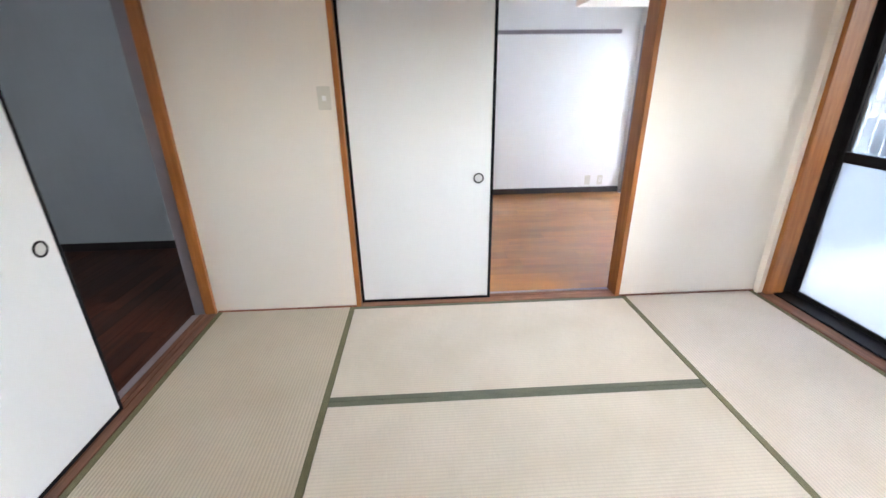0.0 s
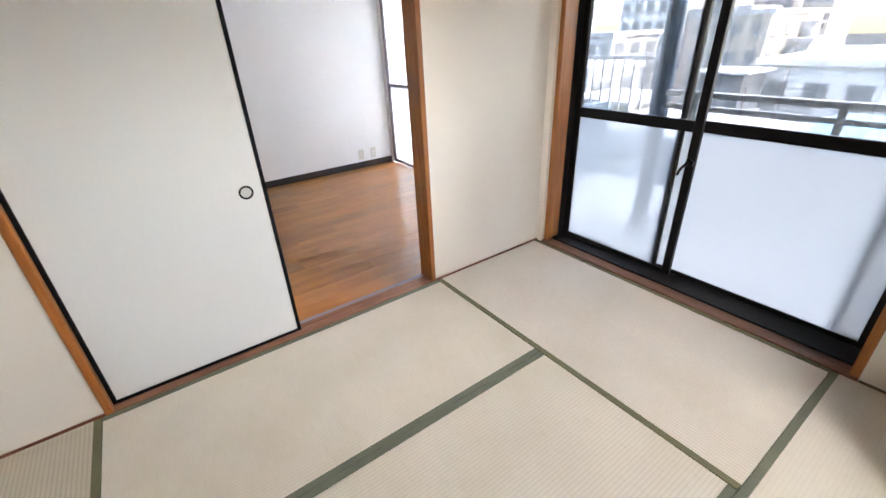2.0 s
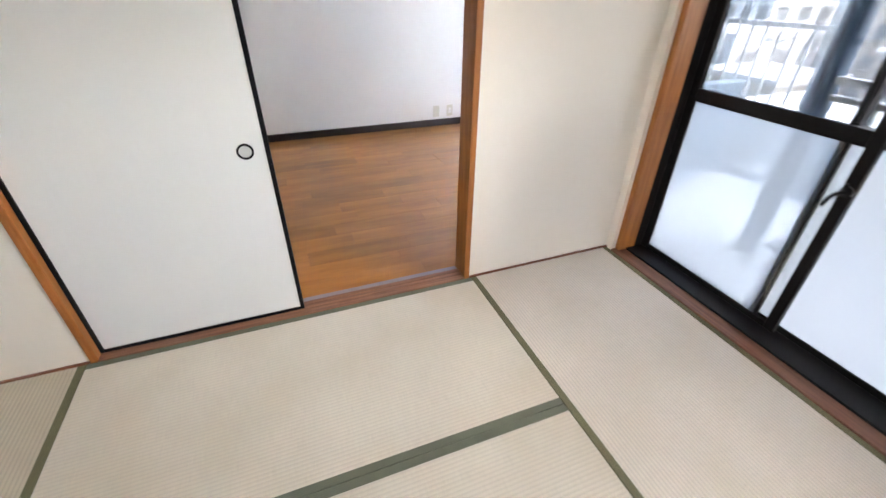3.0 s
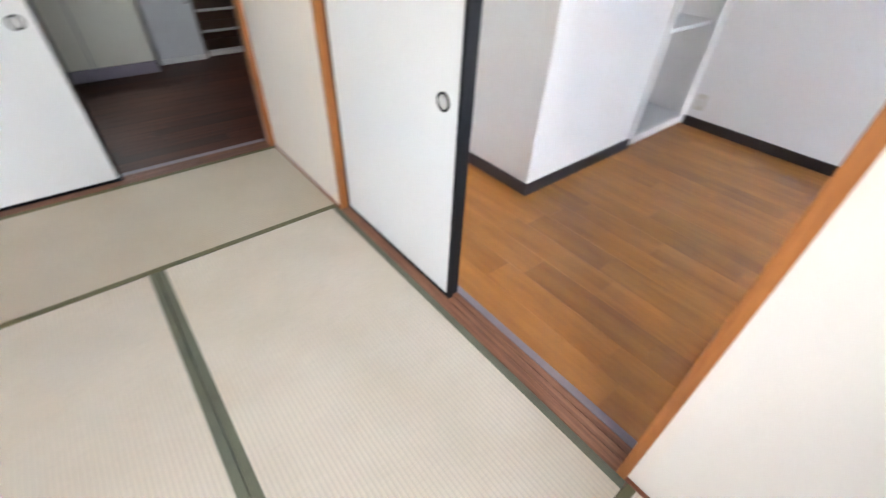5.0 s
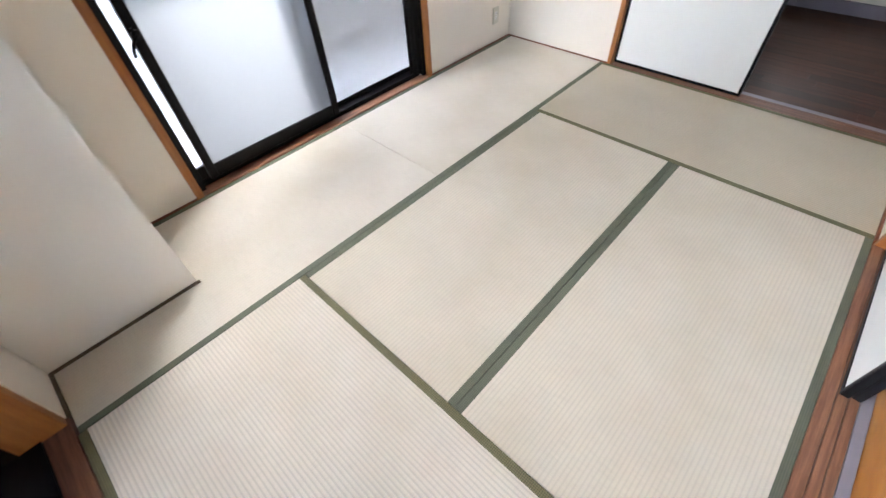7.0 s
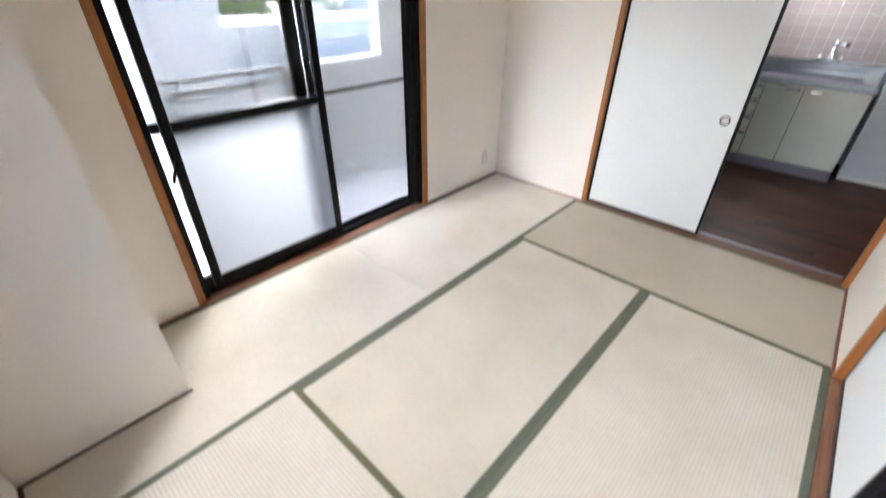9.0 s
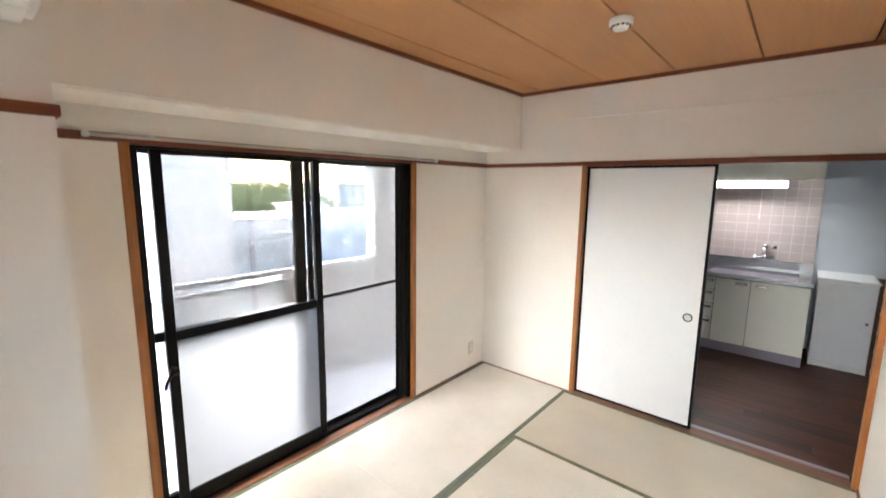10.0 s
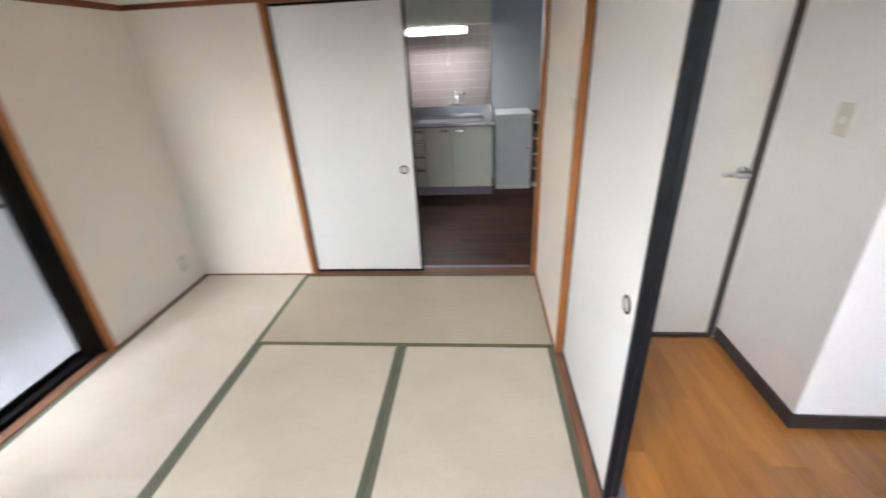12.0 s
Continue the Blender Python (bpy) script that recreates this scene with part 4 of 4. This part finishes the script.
rod(bm, (-14, -31, -0.8), (-14, -31, 1.5), 0.035, 8)
part("mast", bm, RAILING, ant)
for k in range(6):
    bm = bmesh.new()
    rod(bm, (-14.45 + 0.05 * k, -31, 0.3 + 0.2 * k), (-13.55 - 0.05 * k, -31, 0.3 + 0.2 * k), 0.02, 6)
    part("element", bm, RAILING, ant)
# towards the east and north-east
building(30, 44, -18, 8, -0.75, FACADE[0], "broad white building with dark windows under a flat eave", 4, 15, 3, "w", 0.3, FACADE[0], 0.3)
building(26.5, 29.2, 7.5, 9.6, -0.95, FACADE_DARK, "small slate-grey annexe beside the white building", 1, 1, 3, "ws", 0.12, FACADE[0])
building(17.3, 22.3, -14, 2.2, -1.95, FACADE[0], "low house with a blue sheet roof", 2, 6, 2, "w", 0.2, BLUE_ROOF)
building(17.5, 22.3, 3.0, 9.4, -2.5, FACADE[0], "low white house with a pale flat roof", 2, 3, 2, "w", 0.25, FACADE[0])
building(45, 57, 13.6, 19.8, 1.8, FACADE[1], "tan apartment house with rows of windows", 4, 4, 5, "ws", 0.4)
building(62, 70, 22, 30, 2.6, FACADE[3], "pinkish apartment house behind a tan one", 4, 5, 5, "ws", 0.4)
building(76, 86, 22.5, 27.2, 8.5, FACADE[3], "tall pinkish apartment tower with small windows", 3, 4, 8, "ws", 0.6)
building(71, 80, 16.9, 19.9, 4.5, FACADE[1], "narrow tan block of flats with small windows", 3, 3, 6, "ws", 0.5)
building(50, 56, 12.0, 15.2, -0.5, FACADE[0], "white house with a small roof terrace", 2, 3, 4, "ws", 0.4)
building(52, 53.4, 12.6, 14.0, 1.0, FACADE[0], "small white rooftop stair hut", 1, 1, 5, "w", 0.15)
building(47, 53, 7.6, 11.2, -1.3, FACADE[3], "pinkish house behind the white building", 2, 3, 3, "ws", 0.3, FACADE[1])
building(57, 64, 3.2, 8.4, -0.2, FACADE[1], "tan house with a flat roof", 2, 4, 4, "ws", 0.4)
building(52, 60, -4.0, 2.4, -0.9, FACADE[0], "white house with grey windows", 2, 4, 3, "w", 0.3, FACADE[2])
building(58, 68, -16, -5, 0.4, FACADE[2], "grey flat-roofed block with dark windows", 3, 6, 4, "w", 0.4)
building(66, 80, -34, -18, 1.6, FACADE[0], "white apartment block with many windows", 3, 7, 4, "w", 0.5)
building(61, 71, 31, 37.8, 7.0, FACADE[0], "tall white apartment tower with small windows", 4, 4, 7, "ws", 0.6)
building(40, 48, 24.4, 30.0, 0.6, FACADE[0], "white house with rows of windows", 3, 4, 4, "ws", 0.4)
building(38, 46, 31, 37, 1.9, FACADE[2], "grey apartment house with rows of windows", 3, 4, 4, "ws", 0.4)
building(27, 33, 17, 22.5, -1.2, FACADE[0], "low white house with a flat roof", 2, 3, 3, "ws", 0.3)
building(24, 29, 12, 16, -2.6, FACADE[1], "low tan house with a flat roof", 2, 3, 2, "ws", 0.25)
building(58, 66, 46, 53, 11.0, FACADE[2], "tall grey-blue apartment tower far off", 4, 4, 9, "ws", 0.5)
building(84, 98, 34, 46, 6.0, FACADE[1], "far tan block of flats", 4, 5, 6, "ws", 0.5)
structure("wall_lintel", boxes((0.5, 0.86, -3.76, -3.625, 1.87, 2.6)), STUCCO, "short rendered lintel beside the pillar")


def clumps(spots, rnd):
    """Many small uneven leaf clumps, each a flattened eight-sided lump."""
    bm = bmesh.new()
    for c, w in spots:
        m = Euler((rnd.random() * 6, rnd.random() * 6, rnd.random() * 6)).to_matrix()
        tips = [bm.verts.new(c + m @ Vector(p) * w) for p in ((1.5, 0, 0), (0, 1.1, 0), (-1.3, 0.2, 0), (0, -1.0, 0), (0.1, 0, 0.6), (0, 0.1, -0.6))]
        for a, b in ((0, 1), (1, 2), (2, 3), (3, 0)):
            bm.faces.new((tips[a], tips[b], tips[4]))
            bm.faces.new((tips[b], tips[a], tips[5]))
    return bm


def tree(x, y, h, r, seed, label="broad green tree on the far slope"):
    rnd = random.Random(seed)
    t = thing("tree", (x, y, G), label, "tree", "trees on the far slope")
    bm = bmesh.new()
    rod(bm, (x, y, G), (x, y, h - r), 0.35, 8, 0.18)
    for k in range(5):
        a = k * 1.3 + rnd.random()
        rod(bm, (x, y, h - r * 1.6), (x + r * 0.6 * math.cos(a), y + r * 0.6 * math.sin(a), h - r * 0.6), 0.12, 6, 0.04)
    part("trunk", bm, BARK, t)
    lumps = [(Vector((rnd.gauss(0, 0.45), rnd.gauss(0, 0.45), rnd.uniform(-0.5, 0.55))), rnd.uniform(0.3, 0.55)) for k in range(11)]
    spots = []
    for k in range(420):
        mid, size = rnd.choice(lumps)
        d = Vector((rnd.gauss(0, 1), rnd.gauss(0, 1), rnd.gauss(0, 1))).normalized() * size * (rnd.random() ** 0.35)
        spots.append((Vector((x, y, h - r)) + (mid + d) * r, rnd.uniform(0.1, 0.27)))
    bm = clumps(spots, rnd)
    part("crown", bm, LEAF, t, "uneven green crown")
    return t


rnd = random.Random(5)
for k in range(22):
    a = radians(142 + k * 1.05 + rnd.uniform(-0.5, 0.5))
    d = 88 + rnd.uniform(-8, 26)
    tree(3.2 - d * math.sin(a), -0.4 + d * math.cos(a), rnd.uniform(-1.2, 0.8) + (d - 80) * 0.03, rnd.uniform(3.0, 4.6), k)
for k, (x, y) in enumerate(((43.0, 11.7), (43.8, 10.2))):
    tree(x, y, -1.8 + k * 0.4, 1.3, 40 + k, "small green tree between the far buildings")

# far wooded ridge
spots = []
for k in range(7000):
    a = radians(rnd.uniform(100, 178))
    d = rnd.uniform(110, 190)
    spots.append((Vector((3 - d * math.sin(a), d * math.cos(a), -4.5 + (d - 110) * 0.075 + rnd.uniform(-2, 1.0))), rnd.uniform(0.4, 0.95)))
bm = clumps(spots, rnd)
single("far_woods", bm, LEAF, "far wooded ridge under a pale sky", "woods", "stuff")

# ---- pieces: tiles and floor boards ----
tiles_back = structure("wall_tiles", boxes((KX, KX + 0.004, -2.1, -0.255, 0.925, 1.81)), GROUT, "pink glazed wall tiles over the sink")
tile_mesh = mesh_of("tile", soft(boxes((-0.5, 0.5, -0.5, 0.5, -0.5, 0.5)), 0.02, 1), TILE)
for j in range(18):
    for k in range(9):
        o = new("tile", tile_mesh)
        o.parent = tiles_back
        o.location = (KX + 0.006, -0.257 - (j + 0.5) * 0.1015, 0.927 + (k + 0.5) * 0.098)
        o.scale = (0.008, 0.0985, 0.0945)


def boards(parent, material, x0, x1, y0, y1, width, along, lengths, z, seed):
    """Floor boards in rows along an axis, with staggered ends."""
    rnd = random.Random(seed)
    mats = {}
    a0, a1, c0, c1 = (x0, x1, y0, y1) if along == "x" else (y0, y1, x0, x1)
    c = c0
    while c < c1 - 0.005:
        w = min(width, c1 - c)
        a = a0 - rnd.choice(lengths) * rnd.random()
        while a < a1:
            ln = rnd.choice(lengths)
            p, q = max(a, a0), min(a + ln, a1)
            if q - p > 0.01:
                key = (round(q - p, 3), round(w, 3))
                if key not in mats:
                    half = (q - p) / 2
                    d = (-half + 0.0002, half - 0.0002, -w / 2 + 0.0003, w / 2 - 0.0003) if along == "x" else (-w / 2 + 0.0003, w / 2 - 0.0003, -half + 0.0002, half - 0.0002)
                    mats[key] = mesh_of("floor_board", soft(boxes((*d, -0.01, 0)), 0.0005, 1), material)
                o = new("floor_board", mats[key])
                o.parent = parent
                o.location = ((p + q) / 2, c + w / 2, z) if along == "x" else (c + w / 2, (p + q) / 2, z)
            a += ln
        c += width


boards(bpy.data.objects["floor_room"], OAK, 0.742, 3.89, 0.125, 2.8, 0.151, "x", (0.45, 0.606, 0.909), -0.02, 3)
boards(bpy.data.objects["floor_kitchen"], WALNUT, KX, -0.14, SY, KY1, 0.1, "y", (0.6, 0.9, 1.2), -0.012, 4)
